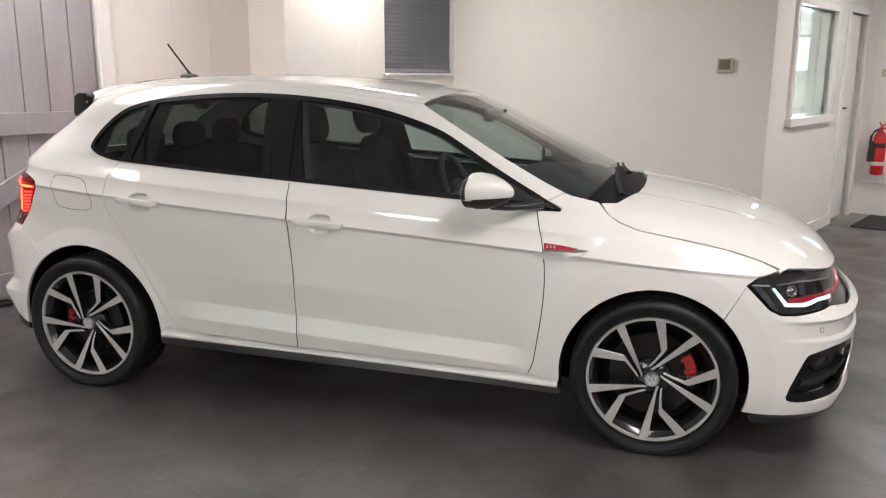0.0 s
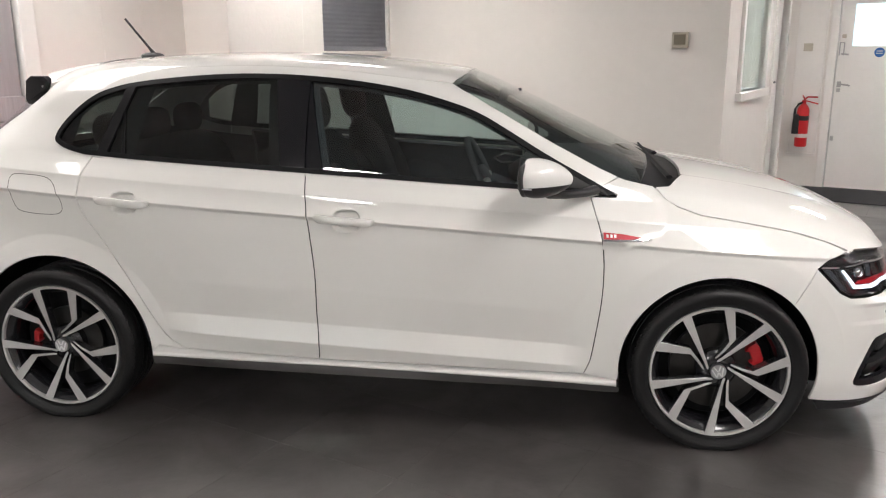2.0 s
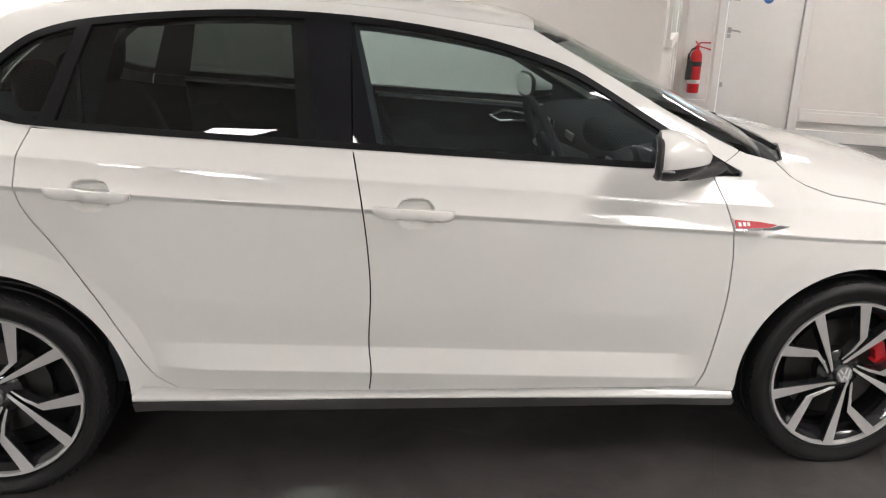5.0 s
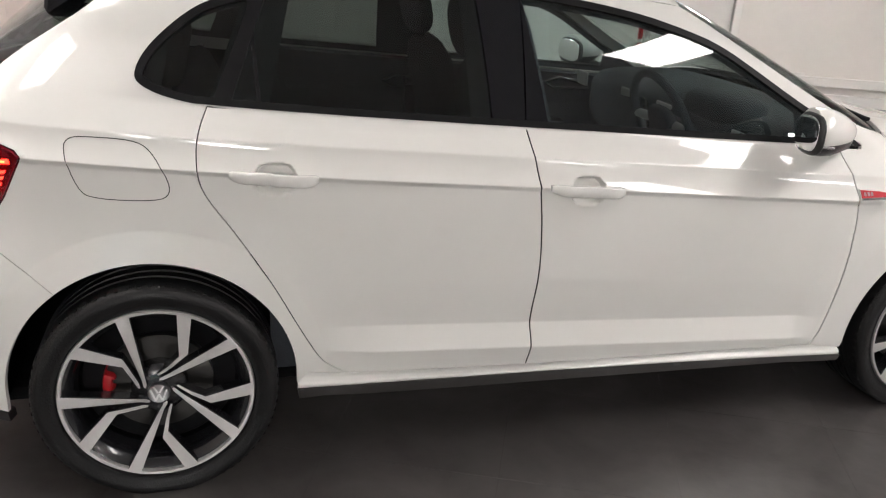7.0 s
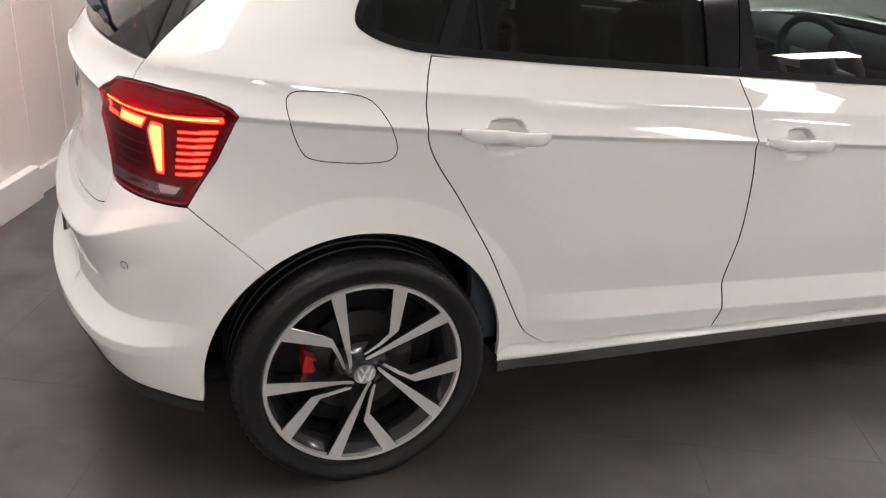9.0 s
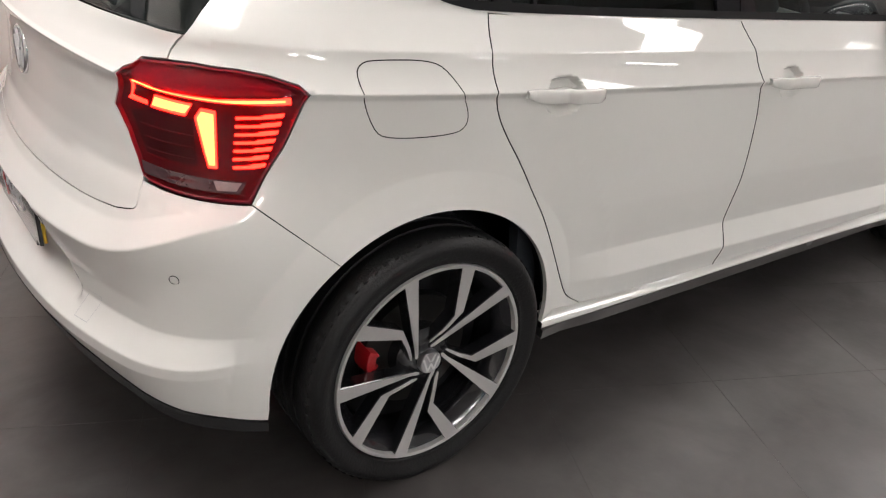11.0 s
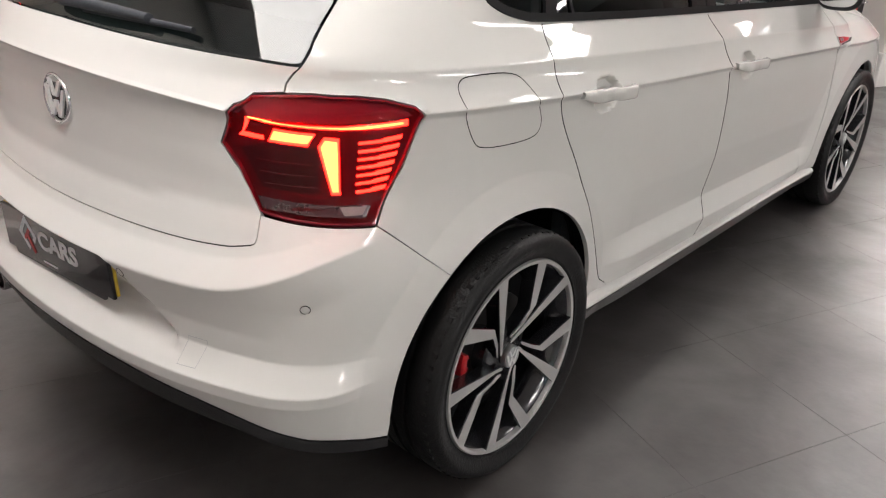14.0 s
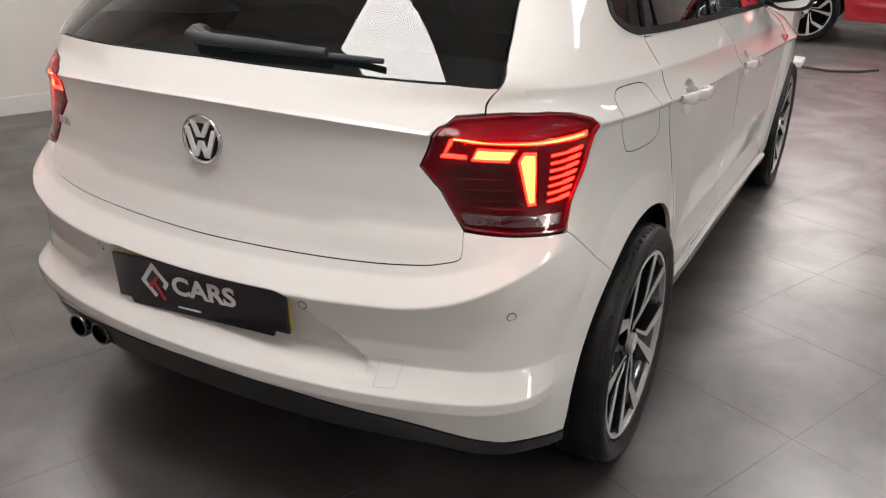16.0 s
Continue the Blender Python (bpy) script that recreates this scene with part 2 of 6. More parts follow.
def top_height(x, y):
    """Roof, windscreen and bonnet."""
    roof = 1.456 - np.where(x < 0.6, 0.085, 0.060) * (x - 0.6) ** 2 - 0.015 * np.maximum(x - 0.6, 0) ** 3 - 0.10 * y * y - 0.14 * y ** 4
    screen = 1.401 - 0.458 * (x - 1.55) - 0.02 * (x - 1.55) ** 2 - 0.11 * y * y - 0.18 * y ** 4
    bonnet = 0.985 - 0.115 * (x - 2.42) - 0.105 * np.maximum(x - 2.42, 0) ** 2 - 0.09 * y * y - 0.16 * y ** 4 + 0.012 * ramp(0.36, 0.42, np.abs(y)) * ramp(3.2, 2.6, x)
    return np.maximum(-smax(-roof, -screen, 0.03), bonnet)


def rear_end(y, z):
    y2 = y * y
    a = np.abs(y)
    zz = z - (0.05 * y2 + 1.2 * np.maximum(a - 0.5, 0) ** 2) * ramp(0.85, 0.72, z) * ramp(0.50, 0.60, z)
    zz = zz + 0.082 * y2 * ramp(0.80, 0.90, z) * ramp(1.05, 1.0, z)
    x = np.interp(zz, [0.15, 0.22, 0.30, 0.40, 0.52, 0.604, 0.608, 0.66, 0.685, 0.72, 0.755, 0.80, 0.89, 0.945, 0.965, 0.975, 0.981, 1.06, 1.45],
                  [-0.60, -0.650, -0.672, -0.678, -0.668, -0.692, -0.691, -0.652, -0.640, -0.628, -0.614, -0.607, -0.602, -0.605, -0.611, -0.620, -0.613, -0.560, -0.105])
    x = x - np.interp(z, [0.29, 0.400, 0.425, 0.478], [0.0, 0.041, 0.043, 0.0]) * ramp(0.92, 0.78, a)
    wide = 0.225 + 1.4 * (0.60 - zz)
    x = x + 0.034 * ramp(wide + 0.042, wide, a) * ramp(0.445, 0.492, zz) * ramp(0.610, 0.596, zz)
    return x + 0.20 * y2 + 0.15 * y2 * y2 + 0.055 * y2 * ramp(0.84, 1.0, z)


def front_end(y, z):
    x = np.interp(z, [0.15, 0.20, 0.25, 0.30, 0.40, 0.490, 0.505, 0.556, 0.570, 0.600, 0.630, 0.66, 0.72, 0.78, 0.84, 0.95], [3.28, 3.345, 3.364, 3.358, 3.368, 3.372, 3.358, 3.355, 3.372, 3.322, 3.300, 3.288, 3.266, 3.222, 3.13, 2.93])
    return x - 0.20 * y * y - 0.25 * y ** 4


def skin(x, y, z):
    """Below zero inside the body."""
    s = np.abs(y) - side_width(x, z)
    s = smax(s, (rear_end(y, z) - x) * 0.9, 0.14)
    s = smax(s, x - front_end(y, z), 0.15)
    return smax(s, (z - top_height(x, y)) * 0.92, 0.10)


CX, CY, RHO, FX, FY, FRHO = -0.40, 0.55, 0.28, 2.95, 0.50, 0.33
TAIL, NOSE = CX - RHO * math.pi / 2 - CY, FX + FRHO * math.pi / 2 + FY


def ring_rays(s, z):
    """Level rays outwards: s runs along the flank as x, then round the tail or the nose to the centre line."""
    far = (s < TAIL) | (s > NOSE)
    s = np.where(s < TAIL, 2 * TAIL - s, np.where(s > NOSE, 2 * NOSE - s, s))
    a = np.clip((CX - s) / RHO, 0, math.pi / 2)
    b = np.clip((s - FX) / FRHO, 0, math.pi / 2)
    turn = b - a
    over = np.maximum((CX - s) - RHO * math.pi / 2, 0) + np.maximum((s - FX) - FRHO * math.pi / 2, 0)
    ox = np.clip(s, CX, FX)
    oy = np.where(s < CX, -CY, np.where(s > FX, -FY, -0.3)) + over
    flip = np.where(far, -1, 1)
    return np.stack([ox, oy * flip, z], 1), np.stack([np.sin(turn), -np.cos(turn) * flip, 0 * z], 1)


def hoop_rays(x, phi):
    p = np.radians(phi)
    return np.stack([x, 0 * x, 0 * x + 0.75], 1), np.stack([0 * x, -np.cos(p), np.sin(p)], 1)


def top_rays(x, y):
    return np.stack([x, y, 0 * x + 0.6], 1), np.stack([0 * x, 0 * x, 0 * x + 1], 1)


def meet(rays, lift=0.0):
    """Where rays from inside leave the skin, moved out by lift, and the normals there."""
    o, w = rays
    lo, hi = np.zeros(len(o)), np.full(len(o), 1.6)
    for _ in range(26):
        m = (lo + hi) / 2
        p = o + w * m[:, None]
        inside = skin(p[:, 0], p[:, 1], p[:, 2]) < 0
        lo, hi = np.where(inside, m, lo), np.where(inside, hi, m)
    p = o + w * lo[:, None]
    n = np.stack([skin(*(p + e).T) - skin(*(p - e).T) for e in np.eye(3) * 0.0012], 1)
    n /= np.linalg.norm(n, axis=1)[:, None] + 1e-12
    return p + n * lift, n


# ---- making meshes ----
def mesh_part(name, verts, faces, mat, parent=None, label="", normals=None, smooth=True, mirror=False):
    """One mesh object from vertices and faces; normals, where given, shade it as the true curved surface."""
    verts = np.asarray(verts, float).copy()
    faces = [tuple(int(i) for i in f) for f in faces]
    if mirror:
        verts[:, 1] *= -1
        faces = [f[::-1] for f in faces]
        if normals is not None:
            normals = np.asarray(normals) * (1, -1, 1)
    me = bpy.data.meshes.new(name)
    me.from_pydata(verts.tolist(), [], faces)
    me.materials.append(mat)
    if smooth:
        me.shade_smooth()
        if normals is not None:
            me.normals_split_custom_set_from_vertices(np.asarray(normals).tolist())
    me.update()
    ob = new(name, me)
    ob.parent = parent
    if label:
        tagged(ob, label)
    return ob


def part(name, bm, mat, parent=None, label="", m=None, smooth=None, mirror=False):
    """Links a bmesh as one mesh object; smooth: the degrees past which edges stay sharp."""
    if m is not None:
        bm.transform(m)
    if mirror:
        bm.transform(Matrix.Diagonal((1, -1, 1, 1)))
        bmesh.ops.reverse_faces(bm, faces=bm.faces)
    me = bpy.data.meshes.new(name)
    if smooth is not None:
        for f in bm.faces:
            f.smooth = True
        for e in bm.edges:
            e.smooth = len(e.link_faces) == 2 and e.calc_face_angle(9) < radians(smooth)
    bm.to_mesh(me)
    bm.free()
    me.materials.append(mat)
    ob = new(name, me)
    ob.parent = parent
    if label:
        tagged(ob, label)
    return ob


def thing(name, label, category, group="", kind="", at=(0, 0, 0)):
    ob = new(name)
    ob.location = at
    return tagged(ob, label, category, group, kind)


def box(x0, x1, y0, y1, z0, z1, bevel=0.0, segments=2):
    bm = bmesh.new()
    bmesh.ops.create_cube(bm, size=1, matrix=Matrix.LocRotScale(((x0 + x1) / 2, (y0 + y1) / 2, (z0 + z1) / 2), None, (x1 - x0, y1 - y0, z1 - z0)))
    if bevel:
        bmesh.ops.bevel(bm, geom=bm.edges[:], offset=bevel, segments=segments, affect="EDGES", profile=0.5)
    return bm


def lathe(profile, n=48, axis="y", closed=False):
    """Turns (radius, along) pairs about an axis."""
    bm = bmesh.new()
    rings = []
    for r, a in profile:
        ring = []
        for i in range(n):
            c, s = r * math.cos(2 * math.pi * i / n), r * math.sin(2 * math.pi * i / n)
            ring.append(bm.verts.new((c, a, s) if axis == "y" else (c, s, a) if axis == "z" else (a, c, s)))
        rings.append(ring)
    pairs = list(zip(rings, rings[1:])) + ([(rings[-1], rings[0])] if closed else [])
    for p, q in pairs:
        for i in range(n):
            j = (i + 1) % n
            bm.faces.new((p[i], p[j], q[j], q[i]))
    if not closed:
        for ring in (rings[0], rings[-1]):
            if (ring[0].co - ring[n // 2].co).length > 1e-4:
                bm.faces.new(ring)
    bmesh.ops.remove_doubles(bm, verts=bm.verts, dist=1e-5)
    bmesh.ops.recalc_face_normals(bm, faces=bm.faces)
    return bm


def tube(points, radius, n=10, flat=1.0):
    """A rod along points; radius may be one number or one for each point."""
    pts = [Vector(p) for p in points]
    rad = radius if isinstance(radius, (list, tuple)) else [radius] * len(pts)
    bm = bmesh.new()
    rings = []
    for i, p in enumerate(pts):
        d = (pts[min(i + 1, len(pts) - 1)] - pts[max(i - 1, 0)]).normalized()
        u = d.cross(Vector((0, 0, 1)) if abs(d.z) < 0.95 else Vector((1, 0, 0))).normalized()
        w = u.cross(d)
        rings.append([bm.verts.new(p + rad[i] * (u * math.cos(2 * math.pi * k / n) + w * flat * math.sin(2 * math.pi * k / n))) for k in range(n)])
    for p, q in zip(rings, rings[1:]):
        for k in range(n):
            bm.faces.new((p[k], p[(k + 1) % n], q[(k + 1) % n], q[k]))
    bm.faces.new(rings[0]), bm.faces.new(rings[-1])
    bmesh.ops.recalc_face_normals(bm, faces=bm.faces)
    return bm


def prism(outline, depth, bevel=0.0, segments=2):
    """A plate of the outline (x, z), its front face at y = 0 and its back at y = depth."""
    bm = bmesh.new()
    front = bm.faces.new([bm.verts.new((x, 0, z)) for x, z in outline])
    back = bmesh.ops.extrude_face_region(bm, geom=[front])
    bmesh.ops.translate(bm, vec=(0, depth, 0), verts=[v for v in back["geom"] if isinstance(v, bmesh.types.BMVert)])
    bmesh.ops.recalc_face_normals(bm, faces=bm.faces)
    if bevel:
        bmesh.ops.bevel(bm, geom=[e for e in bm.edges if all(abs(v.co.y) < 1e-6 for v in e.verts)], offset=bevel, segments=segments, affect="EDGES", profile=0.5)
    return bm


def blob(size, power=2.6, n=24, rings=14):
    """A rounded cushion: a superellipsoid of the given full size."""
    bm = bmesh.new()
    bmesh.ops.create_uvsphere(bm, u_segments=n, v_segments=rings, radius=1)
    for v in bm.verts:
        c = v.co
        k = (abs(c.x) ** power + abs(c.y) ** power + abs(c.z) ** power) ** (-1 / power)
        v.co = Vector((c.x * k * size[0] / 2, c.y * k * size[1] / 2, c.z * k * size[2] / 2))
    return bm


def merge(*parts):
    out = bmesh.new()
    for b in parts:
        me = bpy.data.meshes.new("joined")
        b.to_mesh(me)
        b.free()
        out.from_mesh(me)
        bpy.data.meshes.remove(me)
    return out


# ---- panels cut from the car's skin ----
from mathutils.geometry import delaunay_2d_cdt


def soften(points, times=2, closed=False):
    """Rounds a polyline by cutting its corners."""
    p = np.array(points, float)
    for _ in range(times):
        q = np.roll(p, -1, 0) if closed else p[1:]
        a = p if closed else p[:-1]
        mid = np.empty((2 * len(a), 2))
        mid[0::2], mid[1::2] = 0.75 * a + 0.25 * q, 0.25 * a + 0.75 * q
        p = mid if closed else np.vstack([p[:1], mid[1:-1], p[-1:]])
    return [tuple(v) for v in p]


def dense(points, step, closed=True):
    p = np.array(points, float)
    q = np.roll(p, -1, 0) if closed else p[1:]
    out = []
    for a, b in zip(p if closed else p[:-1], q):
        n = max(int(math.ceil(np.hypot(*(b - a)) / step)), 1)
        out += [a + (b - a) * i / n for i in range(n)]
    if not closed:
        out.append(p[-1])
    out = np.array(out)
    keep = np.hypot(*(out - np.roll(out, 1, 0)).T) > 1e-5
    return out[keep]


def inside(points, poly):
    x, y = points[:, 0], points[:, 1]
    hit = np.zeros(len(points), bool)
    for (ax, ay), (bx, by) in zip(poly, np.roll(poly, -1, 0)):
        if ay != by:
            hit ^= ((ay > y) != (by > y)) & (x < (bx - ax) * (y - ay) / (by - ay) + ax)
    return hit


def grown(poly, by):
    """The closed outline moved outwards (inwards: minus) by that much."""
    p = np.array(poly, float)
    p = p[np.hypot(*(p - np.roll(p, 1, 0)).T) > 1e-6]
    area = np.sum(p[:, 0] * np.roll(p[:, 1], -1) - np.roll(p[:, 0], -1) * p[:, 1])
    d = np.roll(p, -1, 0) - p
    d /= np.hypot(*d.T)[:, None]
    n = np.stack([d[:, 1], -d[:, 0]], 1) * (1 if area > 0 else -1)
    m = n + np.roll(n, 1, 0)
    m /= np.maximum(np.sum(m * m, 1), 0.5)[:, None]
    return [tuple(v) for v in p + 2 * m * by]


def smooth_sheet(p, n, axis):
    """Glass: the points drawn onto one gently curved sheet, with its normals."""
    i, j = [k for k in range(3) if k != axis]
    c = p.mean(0)
    u, v, w = p[:, i] - c[i], p[:, j] - c[j], p[:, axis] - c[axis]
    powers = [(a, b) for a in range(5) for b in range(3) if a + b <= 4 and (axis == 0 or a + b <= 3)]
    k = np.linalg.lstsq(np.stack([u ** a * v ** b for a, b in powers], 1), w, rcond=None)[0]
    q, m = p.copy(), np.zeros_like(p)
    q[:, axis] = c[axis] + sum(f * u ** a * v ** b for f, (a, b) in zip(k, powers))
    m[:, i] = -sum(f * a * u ** max(a - 1, 0) * v ** b for f, (a, b) in zip(k, powers))
    m[:, j] = -sum(f * b * u ** a * v ** max(b - 1, 0) for f, (a, b) in zip(k, powers))
    m[:, axis] = 1
    m /= np.linalg.norm(m, axis=1)[:, None]
    return q, np.where(np.sum(m * n, 1)[:, None] < 0, -m, m)


def skin_part(name, outer, mat, parent, label="", rays=None, holes=(), step=0.018, lift=0.0, rim=0.012, gap=0.0, rows=(), slope=0.0, mirror=False, spots=(), even=None, edge_mat=None):
    """A panel of the skin inside an outline of its own two coordinates. rows: lines to which edges are laid; spots: (x, z, r) meshed finely; even: the axis along which a smooth sheet replaces the skin; edge_mat: the material of the folded edge."""
    rays = rays or ring_rays
    outer = dense(grown(outer, -gap) if gap else outer, step)
    holes = [dense(h, step) for h in holes]
    lo, hi = outer.min(0), outer.max(0)
    gx, gz = np.meshgrid(np.arange(lo[0], hi[0], step), np.arange(lo[1] - 0.3, hi[1] + 0.3, step))
    cloud = [np.stack([gx.ravel(), (gz - slope * (gx - gx.mean())).ravel()], 1)]
    lines = [dense(r, step * 0.5, closed=False) for r in rows]
    if lines:
        every_line = np.vstack(lines)
        far = np.array([np.min(np.sum((every_line - g) ** 2, 1)) for g in cloud[0]])
        cloud[0] = cloud[0][far > (0.42 * step) ** 2]
    cloud += lines
    for cx, cz, r in spots:
        fx, fz = np.meshgrid(np.arange(cx - r, cx + r, 0.005), np.arange(cz - r, cz + r, 0.005))
        cloud.append(np.stack([fx.ravel(), fz.ravel()], 1))
    grid = np.vstack(cloud)
    ok = inside(grid, outer)
    for h in holes:
        ok &= ~inside(grid, h)
    grid = grid[ok]
    edge = np.vstack([outer, *holes])
    near = np.array([np.min(np.sum((edge - g) ** 2, 1)) for g in grid]) if len(grid) else np.zeros(0)
    grid = grid[near > (0.4 * step if not spots else 0.003) ** 2]
    every = [Vector(v) for v in np.vstack([edge, grid])]
    links, start = [], 0
    for loop in (outer, *holes):
        links += [(start + i, start + (i + 1) % len(loop)) for i in range(len(loop))]
        start += len(loop)
    co, _, faces, *_ = delaunay_2d_cdt(every, links, [], 0, 1e-6)
    flat = np.array([tuple(c) for c in co])
    tri = np.array([f for f in faces if len(f) == 3])
    mid = flat[tri].mean(1)
    ok = inside(mid, outer)
    for h in holes:
        ok &= ~inside(mid, h)
    tri = tri[ok]
    p, n = meet(rays(flat[:, 0], flat[:, 1]), lift)
    if even is not None:
        q, n = smooth_sheet(p - n * lift, n, even)
        p = (p if even == 0 else q) + n * lift
    face_n = np.cross(p[tri[:, 1]] - p[tri[:, 0]], p[tri[:, 2]] - p[tri[:, 0]])
    turned = np.sum(face_n * n[tri[:, 0]], 1) < 0
    tri[turned] = tri[turned][:, ::-1]
    faces = [tuple(t) for t in tri]
    if rim:
        once = {}
        for a, b, c in faces:
            for e in ((a, b), (b, c), (c, a)):
                once[e] = True
        border = [e for e in once if (e[1], e[0]) not in once]
        verts, norms, new_faces = list(p), list(n), []
        for a, b in border:
            side = np.cross(p[b] - p[a], n[a])
            side /= np.linalg.norm(side) + 1e-12
            i = len(verts)
            verts += [p[a], p[b], p[b] - n[b] * rim, p[a] - n[a] * rim]
            norms += [side] * 4
            new_faces.append((i + 1, i, i + 3, i + 2))
        p, n, faces = np.array(verts), np.array(norms), faces + new_faces
    ob = mesh_part(name, p, faces, mat, parent, label, n, True, mirror)
    if edge_mat:
        ob.data.materials.append(edge_mat)
        for f in ob.data.polygons:
            if len(f.vertices) == 4:
                f.material_index = 1
    return ob


def on_skin(a, b, rays=None, lift=0.0):
    """The place and the normal on the skin for one pair of panel coordinates."""
    p, n = meet((rays or ring_rays)(np.array([a]), np.array([b])), lift)
    return Vector(p[0]), Vector(n[0])


# ---- the showroom: its walls stand askew to the car; u runs along the back wall, v away from it ----
ROOM = pose(0, 0, 0, 0, 0, -24)
U0, U1, V0, V1, V2, UC, HIGH = -1.38, 10.5, -9.0, 3.95, 6.9, 1.84, 2.85
UR = -1.27  # face of the thicker wall in the window recess


def in_room(name, bm, mat, label="", parent=None, smooth=None, kind="structure", category=""):
    ob = part(name, bm, mat, parent, label, None, smooth)
    if parent is None:
        ob.matrix_world = ROOM
        tagged(ob, "", category, "", kind)
    return ob


def room_thing(name, label, category, kind="", group=""):
    ob = thing(name, label, category, group, kind)
    ob.matrix_world = ROOM
    return ob


def wall_with_holes(along, a0, a1, face, thick, holes, z1=HIGH):
    """A wall along 'u' or 'v' from a0 to a1, its face at face and its back at face + thick, with openings (a, b, low, high)."""
    blocks, at = [], a0
    for a, b, low, high in sorted(holes):
        blocks += [(at, a, 0, z1), (a, b, 0, low), (a, b, high, z1)]
        at = b
    blocks.append((at, a1, 0, z1))
    d0, d1 = min(face, face + thick), max(face, face + thick)
    made = []
    for a, b, low, high in blocks:
        if b - a > 1e-4 and high - low > 1e-4:
            made.append(box(a, b, d0, d1, low, high) if along == "u" else box(d0, d1, a, b, low, high))
    return merge(*made)


floor = in_room("floor", box(U0 - 0.4, U1 + 0.4, V0 - 0.4, V2 + 0.4, -0.2, -0.0010), JOINT, "dark grey interlocking vinyl tile floor with pale joints")
in_room("ceiling", merge(box(U0 - 0.4, UC - 0.2, V0 - 0.4, V1 + 0.2, HIGH, HIGH + 0.2), box(UC - 0.2, U1 + 0.4, V0 - 0.4, V2 + 0.4, HIGH, HIGH + 0.2)), CEILING, "pale ceiling boards over the showroom")
in_room("wall_west", wall_with_holes("v", V0, V1, U0, -0.2, [(-1.35, 0.30, 0.0, 2.30), (2.95, 3.92, 1.45, 2.4)]), WALL, "off-white painted showroom wall beside the grey door")
in_room("wall_recess", wall_with_holes("v", 2.32, V1, UR, U0 + 0.002 - UR, [(2.95, 3.92, 1.45, 2.4)]), WALL, "off-white painted wall round the blind")
in_room("wall_north", wall_with_holes("u", U0 - 0.2, UC, V1, 0.2, []), WALL, "off-white painted wall behind the car")
in_room("wall_passage", wall_with_holes("v", V1 + 0.2, V2, UC, -0.2, [(4.45, 5.56, 1.10, 2.0), (6.05, 6.70, 0.0, 2.03)]), WALL, "off-white passage wall with a small window")
in_room("wall_end", wall_with_holes("u", UC - 0.2, U1, V2, 0.2, [(2.32, 3.06, 0.0, 2.02)]), WALL, "off-white end wall with a half-glazed door")
# two unseen walls, added and darkened to shape the reflections
in_room("wall_east", wall_with_holes("v", V0, V2, U1, 0.2, []), DIM_WALL, "unseen far wall, mid-grey to dim reflections")
in_room("wall_south", wall_with_holes("u", U0 - 0.2, U1 + 0.2, V0, -0.2, [(0.5, 4.0, 0.3, 2.4)]), DIM_WALL, "unseen wall behind the camera, mid-grey to dim reflections, with a window opening")
in_room("pilaster", box(U0, -0.95, 1.54, 2.32, 0, HIGH, 0.006), WALL, "off-white painted square wall pier")

# skirting boards
for name, b in (("baseboard_west", (U0, U0 + 0.02, 0.40, 1.54, 0, 0.12)), ("baseboard_north", (U0, UC, V1 - 0.02, V1, 0, 0.12)),
                ("baseboard_pier", (-0.95, -0.93, 1.54, 2.32, 0, 0.12)), ("baseboard_passage", (UC, UC + 0.02, 3.95, 5.97, 0, 0.11)),
                ("baseboard_end", (3.15, U1, V2 - 0.02, V2, 0, 0.12)), ("baseboard_recess", (UR, UR + 0.02, 2.32, 3.93, 0, 0.12))):
    in_room(name, box(*b, 0.004, 1), WOOD_WHITE, "white glossy skirting board")
in_room("pipe_boxing", box(U0, U0 + 0.045, 0.40, 0.84, 0, 0.15, 0.005), WOOD_WHITE, "white boxed-in pipe along the wall foot")
in_room("wall_trunking", merge(box(3.16, U1, V2 - 0.05, V2, 0.20, 0.30, 0.004), box(3.16, 3.9, V2 - 0.035, V2, 0.30, 0.33, 0.003)), WOOD_WHITE, "white cable trunking along the end wall")
for i, v in enumerate((0.87, 1.18)):
    in_room("wall_joint", box(U0, U0 + 0.003, v, v + 0.012, 0.12, HIGH), WALL, "thin cover strip over a wall board joint")

# grey boarded door
barn = room_thing("boarded_door", "grey painted boarded door with a cross rail and brace", "door")
for k in range(10):
    a = -1.33 + k * 0.162
    in_room("plank", box(U0 - 0.05, U0 - 0.015, a, a + 0.158, 0.02, 2.28, 0.006), BARN, parent=barn)
for low, high in ((1.06, 1.20), (0.04, 0.20), (2.10, 2.27)):
    in_room("rail", box(U0 - 0.013, U0 + 0.012, -1.33, 0.29, low, high, 0.005), BARN, parent=barn)
brace = prism([(-1.25, 0.22), (-1.10, 0.22), (0.24, 0.98), (0.24, 1.05), (0.12, 1.05), (-1.25, 0.30)], 0.022, 0.003, 1)
brace.transform(Matrix(((0, -1, 0, U0 + 0.010), (1, 0, 0, 0), (0, 0, 1, 0), (0, 0, 0, 1))))
bmesh.ops.recalc_face_normals(brace, faces=brace.faces)
in_room("brace", brace, BARN, parent=barn)
frame_1 = room_thing("door_frame_west", "white painted frame of the grey door", "door frame", "structure")
for b in ((U0 - 0.1, U0 + 0.03, 0.30, 0.40, 0, 2.36), (U0 - 0.1, U0 + 0.03, -1.45, -1.35, 0, 2.36), (U0 - 0.1, U0 + 0.03, -1.35, 0.30, 2.29, 2.36)):
    in_room("jamb", box(*b, 0.006), WOOD_WHITE, parent=frame_1)
